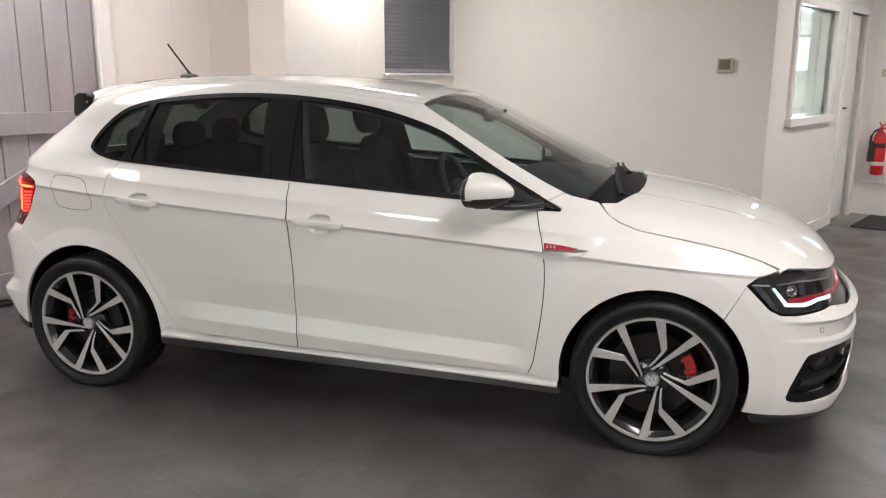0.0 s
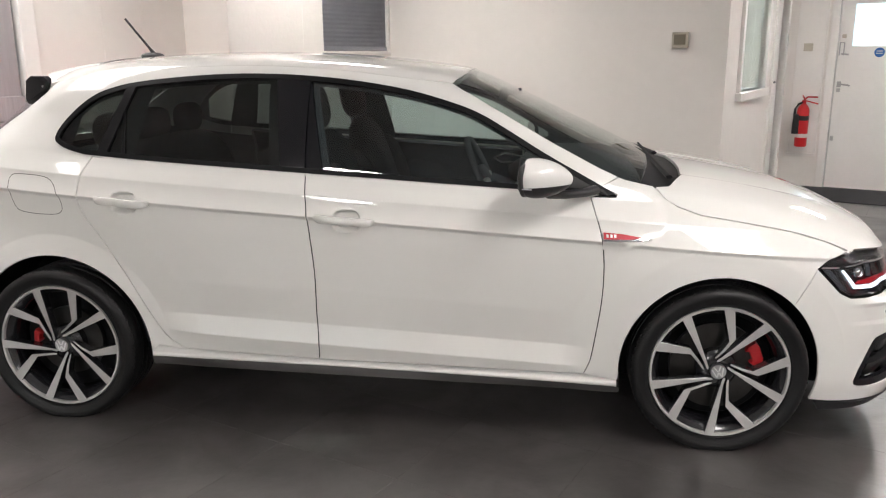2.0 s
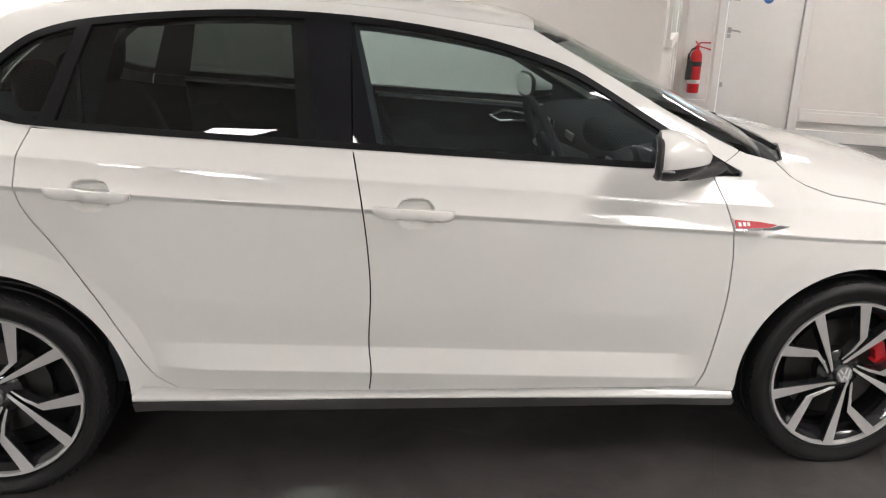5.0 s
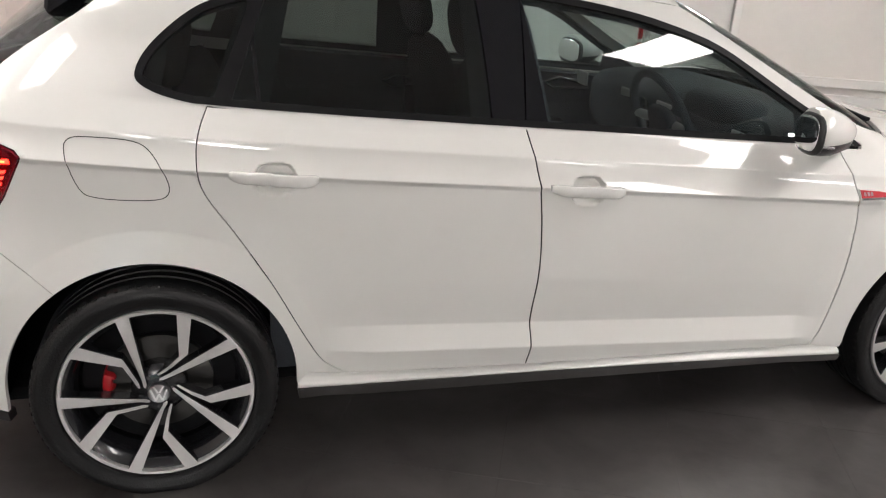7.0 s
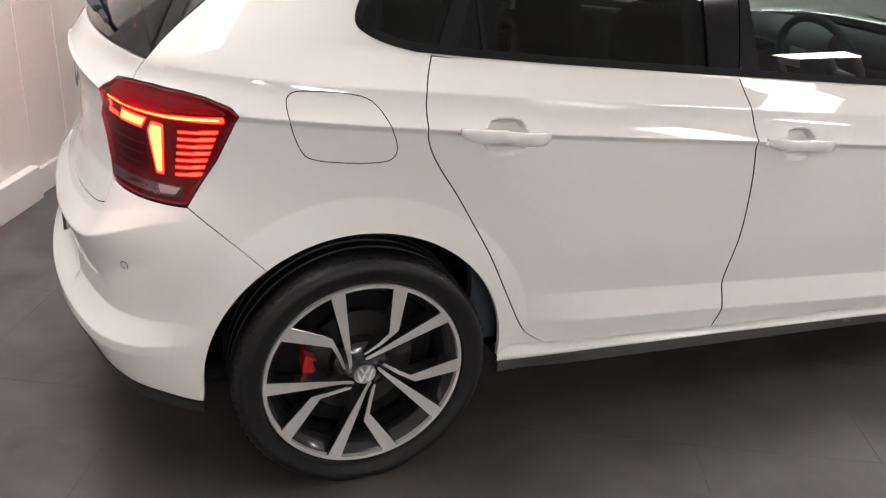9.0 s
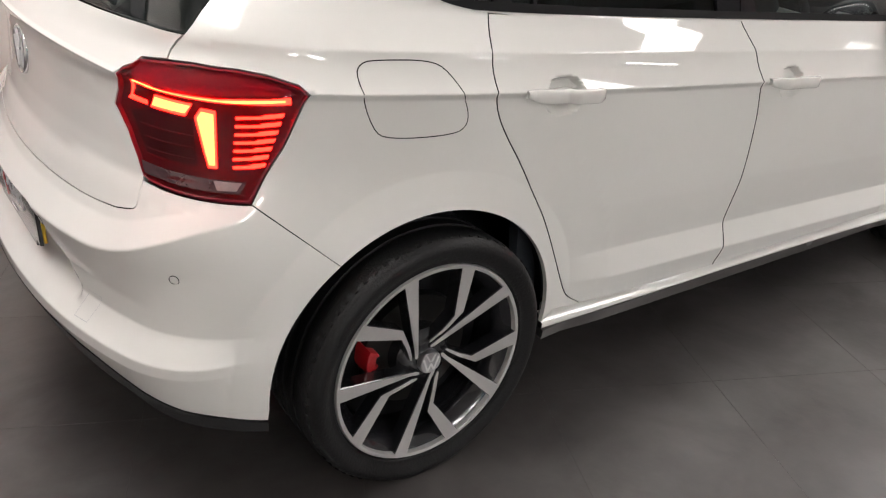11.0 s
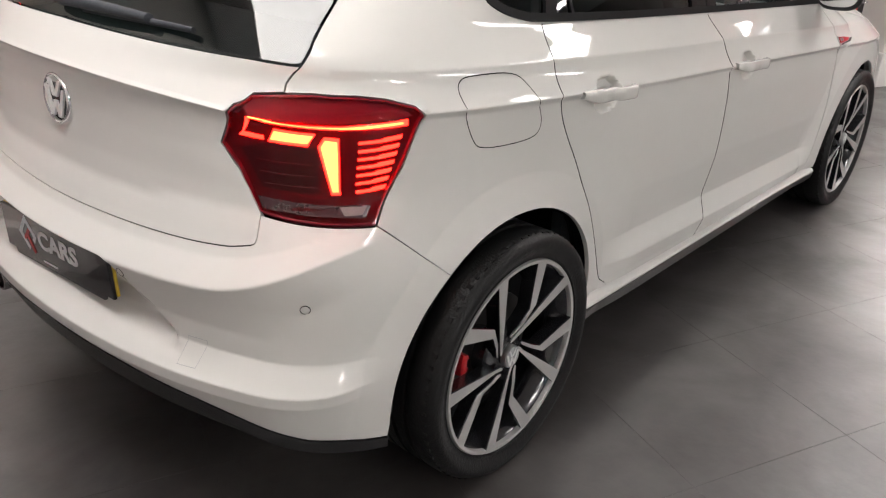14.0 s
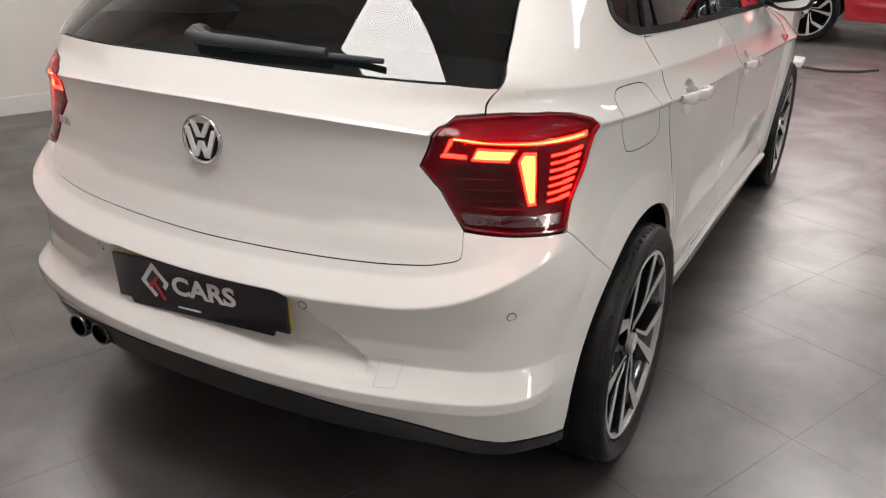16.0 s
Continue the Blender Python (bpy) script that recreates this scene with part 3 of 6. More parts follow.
in_room("threshold", merge(box(U0 - 0.2, U0 + 0.05, -1.35, 0.30, 0, 0.02, 0.004)), PLASTIC, "black door threshold strip")

# window with a pulled blind
window_1 = room_thing("window_1", "white framed window behind a lowered blind", "window", "structure")
for b in ((U0 - 0.16, U0 - 0.10, 2.95, 3.01, 1.45, 2.4), (U0 - 0.16, U0 - 0.10, 3.86, 3.92, 1.45, 2.4), (U0 - 0.16, U0 - 0.10, 3.01, 3.86, 1.45, 1.51), (U0 - 0.16, U0 - 0.10, 3.01, 3.86, 2.34, 2.4)):
    in_room("window_frame", box(*b, 0.004), WOOD_WHITE, parent=window_1)
in_room("window_sill", box(U0 - 0.1, UR + 0.02, 2.93, 3.93, 1.425, 1.448, 0.005), WOOD_WHITE, parent=window_1)
pane = in_room("pane", box(U0 - 0.135, U0 - 0.13, 3.01, 3.86, 1.51, 2.34), PANE, parent=window_1)
pane.visible_shadow = False
blind = room_thing("roller_blind", "grey pleated fabric blind pulled down over the window", "blind")
pleats = bmesh.new()
rows = [(UR - 0.03 + (0.003 if i % 2 else 0), 1.49 + i * 0.0185) for i in range(52)]
lines = [[pleats.verts.new((u, v, z)) for u, z in rows] for v in (2.96, 3.912)]
for i in range(len(rows) - 1):
    pleats.faces.new((lines[0][i], lines[0][i + 1], lines[1][i + 1], lines[1][i]))
bmesh.ops.solidify(pleats, geom=pleats.faces[:], thickness=0.002)
in_room("fabric", pleats, BLIND, parent=blind)
in_room("bottom_bar", box(UR - 0.042, UR - 0.015, 2.958, 3.914, 1.455, 1.49, 0.005), BLIND, parent=blind)

# passage window
window_2 = room_thing("window_2", "white framed passage window with frosted lower film", "window", "structure")
for b in ((UC - 0.06, UC + 0.03, 4.38, 4.45, 1.04, 2.06), (UC - 0.06, UC + 0.03, 5.56, 5.63, 1.04, 2.06), (UC - 0.06, UC + 0.03, 4.45, 5.56, 2.0, 2.06)):
    in_room("window_frame", box(*b, 0.005), WOOD_WHITE, parent=window_2)
in_room("window_sill", box(UC - 0.06, UC + 0.05, 4.36, 5.65, 1.03, 1.10, 0.006), WOOD_WHITE, parent=window_2)
pane = in_room("pane", box(UC - 0.045, UC - 0.04, 4.45, 5.56, 1.10, 2.0), PANE, parent=window_2)
pane.visible_shadow = False
sticker = room_thing("window_sticker", "small red and black sticker on the passage window", "sticker")
in_room("red_mark", box(UC - 0.039, UC - 0.037, 4.56, 4.62, 1.13, 1.20), PLATE_RED, parent=sticker)
in_room("dark_mark", box(UC - 0.039, UC - 0.037, 4.47, 4.55, 1.13, 1.19), PLASTIC, parent=sticker)

# the small office behind the passage window, with its own window to the outside
in_room("wall_office", merge(wall_with_holes("u", -1.4, UC - 0.2, 7.1, 0.15, [(0.62, 1.33, 1.47, 1.88)]), box(-1.5, -1.4, V1 + 0.2, 7.25, 0, HIGH)), WALL, "off-white office wall with a small outside window")
in_room("ceiling_office", box(-1.5, UC - 0.2, V1 + 0.2, 7.25, HIGH - 0.4, HIGH - 0.3), CEILING, "pale office ceiling")
window_4 = room_thing("window_4", "white framed office window to the outside", "window", "structure")
for b in ((0.62, 0.65, 1.47, 1.88), (1.30, 1.33, 1.47, 1.88), (0.65, 1.30, 1.47, 1.50), (0.65, 1.30, 1.85, 1.88)):
    in_room("window_frame", box(b[0], b[1], 7.13, 7.18, b[2], b[3], 0.004), WOOD_WHITE, parent=window_4)
in_room("backdrop", box(-3.0, 4.5, V2 + 0.9, V2 + 1.0, -0.2, 3.6), DAYLIGHT, "pale blue daylight outside the windows")
office_day = new("office_daylight", bpy.data.lights.new("office_daylight", "AREA"))
office_day.data.shape, office_day.data.size, office_day.data.size_y, office_day.data.energy, office_day.data.color = "RECTANGLE", 0.64, 0.34, 70, (0.9, 0.96, 1.0)
office_day.matrix_world = ROOM @ pose(0.975, 7.09, 1.675, -90, 0, 0)

# passage door, seen edge on
door_2 = room_thing("door_passage", "white painted flush passage door, closed", "door", "structure")
in_room("leaf", box(UC - 0.09, UC - 0.05, 6.05, 6.70, 0.005, 2.03, 0.003), WOOD_WHITE, parent=door_2)
for b in ((UC - 0.1, UC + 0.02, 5.97, 6.05, 0, 2.10), (UC - 0.1, UC + 0.02, 6.70, 6.79, 0, 2.10), (UC - 0.1, UC + 0.02, 6.05, 6.70, 2.03, 2.10)):
    in_room("jamb", box(*b, 0.005), WOOD_WHITE, parent=door_2)
in_room("handle", merge(box(UC - 0.05, UC + 0.01, 6.12, 6.135, 1.12, 1.14), box(UC, UC + 0.014, 6.12, 6.23, 1.12, 1.14, 0.004)), PLASTIC, parent=door_2)

# end door
door_1 = room_thing("door_1", "white painted door with a high glazed panel, lever handle and keypad", "door", "structure")
leaf = wall_with_holes("u", 2.325, 3.055, V2 + 0.06, 0.045, [(2.45, 2.955, 1.48, 1.90)], 2.015)
in_room("leaf", leaf, WOOD_WHITE, parent=door_1)
for b in ((2.24, 2.32, V2 - 0.025, V2 + 0.12, 0, 2.10), (3.06, 3.14, V2 - 0.025, V2 + 0.12, 0, 2.10), (2.32, 3.06, V2 - 0.025, V2 + 0.12, 2.02, 2.10)):
    in_room("jamb", box(*b, 0.006), WOOD_WHITE, parent=door_1)
pane = in_room("pane", box(2.45, 2.955, V2 + 0.08, V2 + 0.086, 1.48, 1.90), PANE, parent=door_1)
pane.visible_shadow = False
in_room("handle", merge(tube([(2.365, V2 + 0.06, 1.09), (2.365, V2 + 0.012, 1.09), (2.385, V2 + 0.005, 1.092), (2.455, V2 + 0.005, 1.085), (2.472, V2 + 0.008, 1.075)], 0.009), box(2.345, 2.385, V2 + 0.052, V2 + 0.06, 1.06, 1.12, 0.004)), STEEL, "brushed steel lever handle", parent=door_1)
in_room("lock", box(2.345, 2.382, V2 + 0.05, V2 + 0.06, 1.01, 1.05, 0.004), STEEL, parent=door_1)
in_room("keypad", merge(box(2.335, 2.345, V2 + 0.035, V2 + 0.06, 1.385, 1.52, 0.003), box(2.375, 2.385, V2 + 0.035, V2 + 0.06, 1.385, 1.52, 0.003), box(2.335, 2.385, V2 + 0.04, V2 + 0.06, 1.51, 1.52, 0.003), tube([(2.36, V2 + 0.03, 1.40), (2.43, V2 + 0.02, 1.395)], 0.009)), STEEL, "steel push-button lock", parent=door_1)
in_room("latch_plate", box(2.35, 2.39, V2 + 0.045, V2 + 0.06, 1.56, 1.60, 0.004), BEIGE, parent=door_1)
in_room("low_bolt", box(2.335, 2.365, V2 + 0.045, V2 + 0.06, 0.50, 0.55, 0.004), STEEL, parent=door_1)
sign = room_thing("door_sign", "round blue sign with two pale bars on the end door", "sign")
in_room("disc", lathe([(0.0, V2 + 0.056), (0.048, V2 + 0.056), (0.048, V2 + 0.059)], 32), SIGN_BLUE, parent=sign).matrix_local = pose(2.71, 0, 1.415)
for z in (1.402, 1.424):
    in_room("bar", box(2.68, 2.74, V2 + 0.052, V2 + 0.055, z, z + 0.008), LABEL_WHITE, parent=sign)
in_room("door_mat", box(2.05, 3.4, 6.0, 6.84, 0.0, 0.012, 0.004, 1), MAT, "dark ribbed mat in front of the end door", kind="", category="mat")

# board, extinguisher and small wall things
board = room_thing("backing_board", "white backing board with a lipped lower edge", "wall board")
in_room("panel", box(1.93, 2.20, V2 - 0.012, V2, 0.36, 2.1, 0.003), WOOD_WHITE, parent=board)
in_room("ledge", box(1.92, 2.21, V2 - 0.03, V2, 0.33, 0.36, 0.004), WOOD_WHITE, parent=board)
in_room("strip", box(2.195, 2.215, V2 - 0.022, V2, 0.36, 2.1, 0.003), WOOD_WHITE, parent=board)
extinguisher = room_thing("fire_extinguisher", "red fire extinguisher with black horn hung on the end wall", "fire extinguisher")
EXT = Matrix.Translation((2.065, V2 - 0.085, 0.075))
for name, bm, mat, label in (
        ("cylinder", lathe([(0.0, 0.36), (0.055, 0.362), (0.062, 0.375), (0.062, 0.73), (0.056, 0.77), (0.035, 0.80), (0.02, 0.815), (0.0, 0.82)], 32, "z"), EXT_RED, ""),
        ("valve", merge(lathe([(0.0, 0.81), (0.022, 0.815), (0.022, 0.85), (0.0, 0.855)], 20, "z"), tube([(0.0, 0, 0.85), (0.03, 0, 0.885), (0.13, -0.01, 0.885)], 0.008), tube([(0, 0, 0.85), (0.02, 0, 0.845), (0.14, -0.01, 0.815)], 0.007), tube([(-0.02, 0, 0.90), (0.01, 0, 0.855)], 0.007)), EXT_RED, "red squeeze grip"),
        ("hose", tube([(-0.01, -0.01, 0.83), (-0.05, -0.03, 0.81), (-0.075, -0.045, 0.76), (-0.075, -0.05, 0.68)], [0.010, 0.011, 0.012, 0.016]), PLASTIC, "black hose"),
        ("horn", lathe([(0.0, 0.50), (0.036, 0.50), (0.034, 0.60), (0.026, 0.70), (0.0, 0.71)], 20, "z"), PLASTIC, "black discharge horn"),
        ("label_band", lathe([(0.0635, 0.46), (0.0635, 0.50)], 32, "z"), LABEL_WHITE, "white label"),
        ("print_band", lathe([(0.0632, 0.64), (0.0632, 0.69)], 32, "z"), PLASTIC, "dark print")):
    if name == "horn":
        bm.transform(Matrix.Translation((-0.058, -0.05, 0)))
    bm.transform(EXT)
    in_room(name, bm, mat, label, extinguisher, 40)
in_room("bracket", box(2.03, 2.09, V2 - 0.03, V2 - 0.012, 0.55, 0.85), STEEL, parent=extinguisher)
thermostat = room_thing("thermostat", "beige wall thermostat with a dark display", "thermostat")
in_room("case", box(1.42, 1.545, V1 - 0.035, V1, 1.46, 1.58, 0.006), BEIGE, parent=thermostat)
in_room("display", box(1.437, 1.528, V1 - 0.039, V1 - 0.0345, 1.485, 1.563, 0.001, 1), DARK_PANEL, parent=thermostat)
switch = room_thing("wall_switch", "small white wall switch plate", "switch")
in_room("plate", box(2.00, 2.09, V2 - 0.024, V2 - 0.012, 1.43, 1.51, 0.003), BEIGE, parent=switch)

# unseen window, added behind the camera to let sky light in
window_3 = room_thing("window_3", "wide unseen window with a dark frame, added for daylight", "window", "structure")
for b in ((0.5, 0.56, V0 - 0.12, V0 - 0.06, 0.3, 2.4), (3.94, 4.0, V0 - 0.12, V0 - 0.06, 0.3, 2.4), (2.22, 2.28, V0 - 0.12, V0 - 0.06, 0.3, 2.4), (0.56, 3.94, V0 - 0.12, V0 - 0.06, 0.3, 0.36), (0.56, 3.94, V0 - 0.12, V0 - 0.06, 2.34, 2.4)):
    in_room("window_frame", box(*b, 0.005), PLASTIC, parent=window_3)
pane = in_room("pane", box(0.56, 3.94, V0 - 0.095, V0 - 0.09, 0.36, 2.34), PANE, parent=window_3)
pane.visible_shadow = False

# ceiling lights: long panels of two, some of them unseen fill
first = room_thing("ceiling_light", "long white ceiling light panel, lit, some copies added as fill", "ceiling light", "", "ceiling lights")
in_room("frame", merge(box(-0.31, 0.31, -1.22, -1.20, -0.03, 0), box(-0.31, 0.31, 1.20, 1.22, -0.03, 0), box(-0.31, -0.29, -1.20, 1.20, -0.03, 0), box(0.29, 0.31, -1.20, 1.20, -0.03, 0)), WOOD_WHITE, parent=first)
for a, b in ((-1.20, -0.004), (0.004, 1.20)):
    in_room("diffuser", box(-0.29, 0.29, a, b, -0.018, -0.006), PANEL_LIGHT, "glowing diffuser", parent=first)
def dimmed(lamp, mat):
    for piece in lamp.children:
        if piece.name.startswith("diffuser"):
            piece.data = piece.data.copy()
            piece.data.materials[0] = mat


# first, second and fourth follow reflections; the others are unseen fill added for brightness
lights_and_fill_at = [(3.75, -0.35, 0.75), (-0.70, -0.70, 1), (-0.5, 2.3, 0.3), (7.6, -1.9, 0.4), (2.4, -5.5, 1), (7.6, -5.2, 1), (1.5, -7.6, 1), (7.6, 2.6, 1), (3.4, 5.0, 0.38)]
first.matrix_world = ROOM @ Matrix.Translation((*lights_and_fill_at[0][:2], HIGH)) @ Matrix.Diagonal((1, lights_and_fill_at[0][2], 1, 1))
for u, v, share in lights_and_fill_at[1:]:
    lamp = copy_thing(first, ROOM @ Matrix.Translation((u, v, HIGH)) @ Matrix.Diagonal((1, share, 1, 1)))
    if v == -0.70:
        dimmed(lamp, PANEL_DIM)
dimmed(first, PANEL_HALF)

# square pillar in the showroom, with a banner beside it
pillar = room_thing("square_pillar", "white painted square pillar on a wider plinth", "pillar", "structure")
in_room("shaft", box(4.97, 5.43, 1.88, 2.34, 0.24, HIGH, 0.008), WALL, parent=pillar)
in_room("plinth", box(4.94, 5.46, 1.85, 2.37, 0, 0.25, 0.008), WOOD_WHITE, parent=pillar)
banner = room_thing("display_banner", "black and red upright display banner beside the pillar", "banner")
in_room("board", box(4.30, 4.955, 2.12, 2.14, 0.0, 1.25, 0.004), PLASTIC, parent=banner)
red_slant = prism([(4.78, 0.30), (4.86, 0.30), (4.955, 1.25), (4.85, 1.25)], 0.004)
red_slant.transform(Matrix.Translation((0, 2.114, 0)))
in_room("red_stripe", red_slant, EXT_RED, "red slanting stripe", banner)

# floor tiles: the nearer ones as pieces, the rest as one
PITCH, TU, TV = 0.53, 1.25, -0.51


def tile_mesh():
    bm = box(0, PITCH - 0.0012, 0, PITCH - 0.0012, -0.0009, 0.0)
    bmesh.ops.bevel(bm, geom=[e for e in bm.edges if all(v.co.z > -0.0005 for v in e.verts)], offset=0.0003, segments=1, affect="EDGES")
    return bm


one = None
rest = bmesh.new()
for i in range(-7, 19):
    for j in range(-18, 17):
        u, v = TU + i * PITCH, TV + j * PITCH
        if u < U0 - 0.5 or u > U1 or v < V0 - 0.5 or v > V2:
            continue
        if -2.3 < u < 5.0 and -4.3 < v < 3.6:
            if one is None:
                one = in_room("tile", tile_mesh(), FLOOR, parent=floor)
                ob = one
            else:
                ob = new("tile", one.data)
                ob.parent = floor
            ob.matrix_local = pose(u, v, 0)
        else:
            corner = [rest.verts.new((u + a, v + b, 0.0)) for a, b in ((0, 0), (PITCH - 0.0014, 0), (PITCH - 0.0014, PITCH - 0.0014), (0, PITCH - 0.0014))]
            rest.faces.new(corner)
tagged(in_room("tile_field", rest, FLOOR, "the farther floor tiles", parent=floor), kind="stuff")


# ---- the white car ----
def gate_x(z):
    """How far forward the tailgate's side edge lies at a height."""
    return np.interp(z, *zip(*soften([(0.980, -0.472), (1.036, -0.440), (1.090, -0.388), (1.140, -0.326), (1.186, -0.265), (1.224, -0.205), (1.268, -0.138), (1.300, -0.094), (1.345, -0.052)])))


def s_of(x, z):
    """The panel coordinate along the skin at which it reaches x at a height."""
    if x > CX:
        return float(x)
    lo, hi = TAIL, CX
    for _ in range(22):
        mid = (lo + hi) / 2
        if meet(ring_rays(np.array([mid]), np.array([z])))[0][0][0] < x:
            lo = mid
        else:
            hi = mid
    return (lo + hi) / 2


car = thing("hatchback_car", "glossy white five-door hatchback with black trim and red details", "car")
SAG = 0.014  # the tyres give under the weight
car.location.z = -SAG


def belt(x):
    return 1.073 - 0.066 * x


def sill_top(x):
    return np.interp(x, [0.36, 0.50, 0.75, 1.00, 1.25, 1.60, 1.86, 2.20], [0.319, 0.311, 0.300, 0.2915, 0.287, 0.2835, 0.281, 0.278])


def arch(cx, r, a0, a1, n=40):
    return [(cx + r * math.cos(radians(a0 + (a1 - a0) * i / n)), 0.315 + r * math.sin(radians(a0 + (a1 - a0) * i / n))) for i in range(n + 1)]


def crease(offset, x0, x1):
    """A line that runs parallel to the shoulder crease."""
    return [(x0, 0.9305 - 0.0665 * x0 + offset), (x1, 0.9305 - 0.0665 * x1 + offset)]


def hollow_line(offset, x0, x1):
    return [(x0, 0.487 - 0.0493 * x0 + offset), (x1, 0.487 - 0.0493 * x1 + offset)]


def creases(x0, x1):
    return [crease(o, x0, x1) for o in (-0.016, -0.009, -0.003, 0.003, 0.070, 0.077)] + [hollow_line(o, x0, x1) for o in (-0.128, -0.121, -0.079, -0.071, -0.003, 0.004, 0.018)]


SLOPE = 0.0665
glass_top = [(-0.012, 1.133), (0.012, 1.182), (0.066, 1.238), (0.138, 1.292), (0.205, 1.318), (0.310, 1.342), (0.575, 1.367), (0.830, 1.372), (1.102, 1.355), (1.368, 1.316), (1.546, 1.268), (1.655, 1.229), (1.758, 1.171), (1.912, 1.079), (2.06, 1.000)]
window_line = soften([(2.165, 0.938), (0.165, belt(0.165)), (0.060, 1.084), (0.002, 1.110)] + glass_top + [(2.155, 0.948)], 2, True)

rear_shut = soften([(0.158, belt(0.158)), (0.130, 1.000), (0.126, 0.930), (0.134, 0.878), (0.164, 0.825), (0.211, 0.760), (0.275, 0.655), (0.310, 0.598), (0.380, 0.458), (0.432, 0.362), (0.465, 0.335), (0.505, sill_top(0.505))])
mid_shut = soften([(1.010, belt(1.01)), (1.035, 0.861), (1.051, 0.722), (1.058, 0.606), (1.050, 0.446), (1.060, 0.366), (1.053, sill_top(1.053))])
front_shut = soften([(2.074, belt(2.074)), (2.087, 0.893), (2.110, 0.825), (2.122, 0.755), (2.1265, 0.660), (2.121, 0.560), (2.106, 0.450), (2.091, 0.345), (2.084, 0.320), (2.066, sill_top(2.066))])

for flip in (False, True):
    # folded door edges coloured black, putting the shade of the shut lines into them
    rear_door = skin_part("rear_door", rear_shut + mid_shut[::-1], PAINT, car, "white rear door with pressed creases", gap=0.002, rows=creases(0.1, 1.1) + [arch(0.0, r, -5, 75, 40) for r in (0.398, 0.448, 0.455)], slope=SLOPE, spots=[(0.315, 0.908, 0.066)], mirror=flip, rim=0.006, edge_mat=SEAL)
    front_door = skin_part("front_door", mid_shut + front_shut[::-1], PAINT, car, "white front door with pressed creases", gap=0.002, rows=creases(1.0, 2.2) + [arch(2.549, r, 130, 185, 30) for r in (0.447, 0.454)], slope=SLOPE, spots=[(1.178, 0.856, 0.066)], mirror=flip, rim=0.006, edge_mat=SEAL)
    for door, x0, x1, z0, z1 in ((rear_door, 0.203, 0.424, 0.913, 0.898), (front_door, 1.062, 1.290, 0.860, 0.845)):
        n, ring = 18, []
        verts, faces = [], []
        for i in range(n + 1):
            k = i / n
            x, z = x0 + (x1 - x0) * k, z0 + (z1 - z0) * k
            p, nn = on_skin(x, z)
            flank = 0.5 - abs(k - 0.5)
            y = -float(side_width(np.array([x0 if k < 0.5 else x1]), np.array([z]))[0]) - 0.008 - 0.029 * min(1, flank * 5.0) ** 0.6
            tall = 0.0155 * min(1, 0.55 + flank * 5)
            for a in range(10):
                c, s = math.cos(2 * math.pi * a / 10), math.sin(2 * math.pi * a / 10)
                verts.append((x, y + 0.0085 - 0.0085 * np.sign(c) * abs(c) ** 0.45, z + tall * np.sign(s) * abs(s) ** 0.45))
            if i:
                for a in range(10):
                    b = (a + 1) % 10
                    faces.append(((i - 1) * 10 + a, i * 10 + a, i * 10 + b, (i - 1) * 10 + b))
        faces += [tuple(range(9, -1, -1)), tuple(range(n * 10, n * 10 + 10))]
        mesh_part("door_handle", verts, [f[::-1] for f in faces], PAINT, door, "white pull handle", mirror=flip)

    # sill under the doors
    xs = np.linspace(0.368, 2.188, 60)
    tops = sill_top(xs) - 0.003
    lows = np.interp(xs, [0.368, 0.70, 1.12, 1.60, 1.86, 2.188], [0.2715, 0.2685, 0.2640, 0.2530, 0.2455, 0.2345])
    faces_at = np.polyval(np.polyfit(xs, side_width(xs, tops + 0.02), 3), xs)
    verts, faces = [], []
    shape = ((-0.024, 0.0), (-0.016, 0.06), (-0.013, 0.20), (-0.011, 0.34), (-0.001, 0.46), (0.004, 0.60), (0.004, 0.80), (0.000, 0.94), (-0.010, 1.0))
    for x, top, low, y in zip(xs, tops, lows, faces_at):
        verts += [(x, -(y + out), top + (low - top) * k) for out, k in shape]
    for i in range(len(xs) - 1):
        for j in range(len(shape) - 1):
            a = i * len(shape) + j
            faces.append((a, a + 1, a + len(shape) + 1, a + len(shape)))
    mesh_part("sill", verts, faces, PAINT, car, "white rolled sill under the doors", mirror=flip)
    skin_part("sill_skirt", [(0.372, 0.2455), (0.368, 0.275), (0.70, 0.272), (1.12, 0.267), (1.60, 0.256), (1.86, 0.249), (2.190, 0.240), (2.198, 0.237), (2.198, 0.220), (2.192, 0.2155), (1.86, 0.2205), (1.12, 0.2320), (0.70, 0.2385)], SKIRT, car, "glossy dark lower sill strip", mirror=flip, step=0.025, lift=0.012, rim=0.03)

    # rear wing with the pillar, the roof rail and the screen pillar in one
    hatch_line = [(-0.492, 0.991)] + [(s_of(gate_x(z), z), z) for z in np.linspace(0.990, 1.30, 22)] + [(-0.055, 1.342)]
    rail = [(-0.055, 1.342), (0.0, 1.352), (0.131, 1.372), (0.31, 1.388), (0.57, 1.402), (0.83, 1.404), (1.10, 1.388), (1.36, 1.356), (1.548, 1.318)]
    screen_xy = [(1.548, 0.545), (1.75, 0.610), (1.94, 0.652), (2.10, 0.676), (2.20, 0.680), (2.262, 0.664)]
    screen_edge = [(x, float(meet(top_rays(np.array([x]), np.array([-y])))[0][0][2])) for x, y in screen_xy]
    rail[-1] = screen_edge[0]
    pillar_foot = (2.175, float(meet(top_rays(np.array([2.175]), np.array([-0.681])))[0][0][2]))
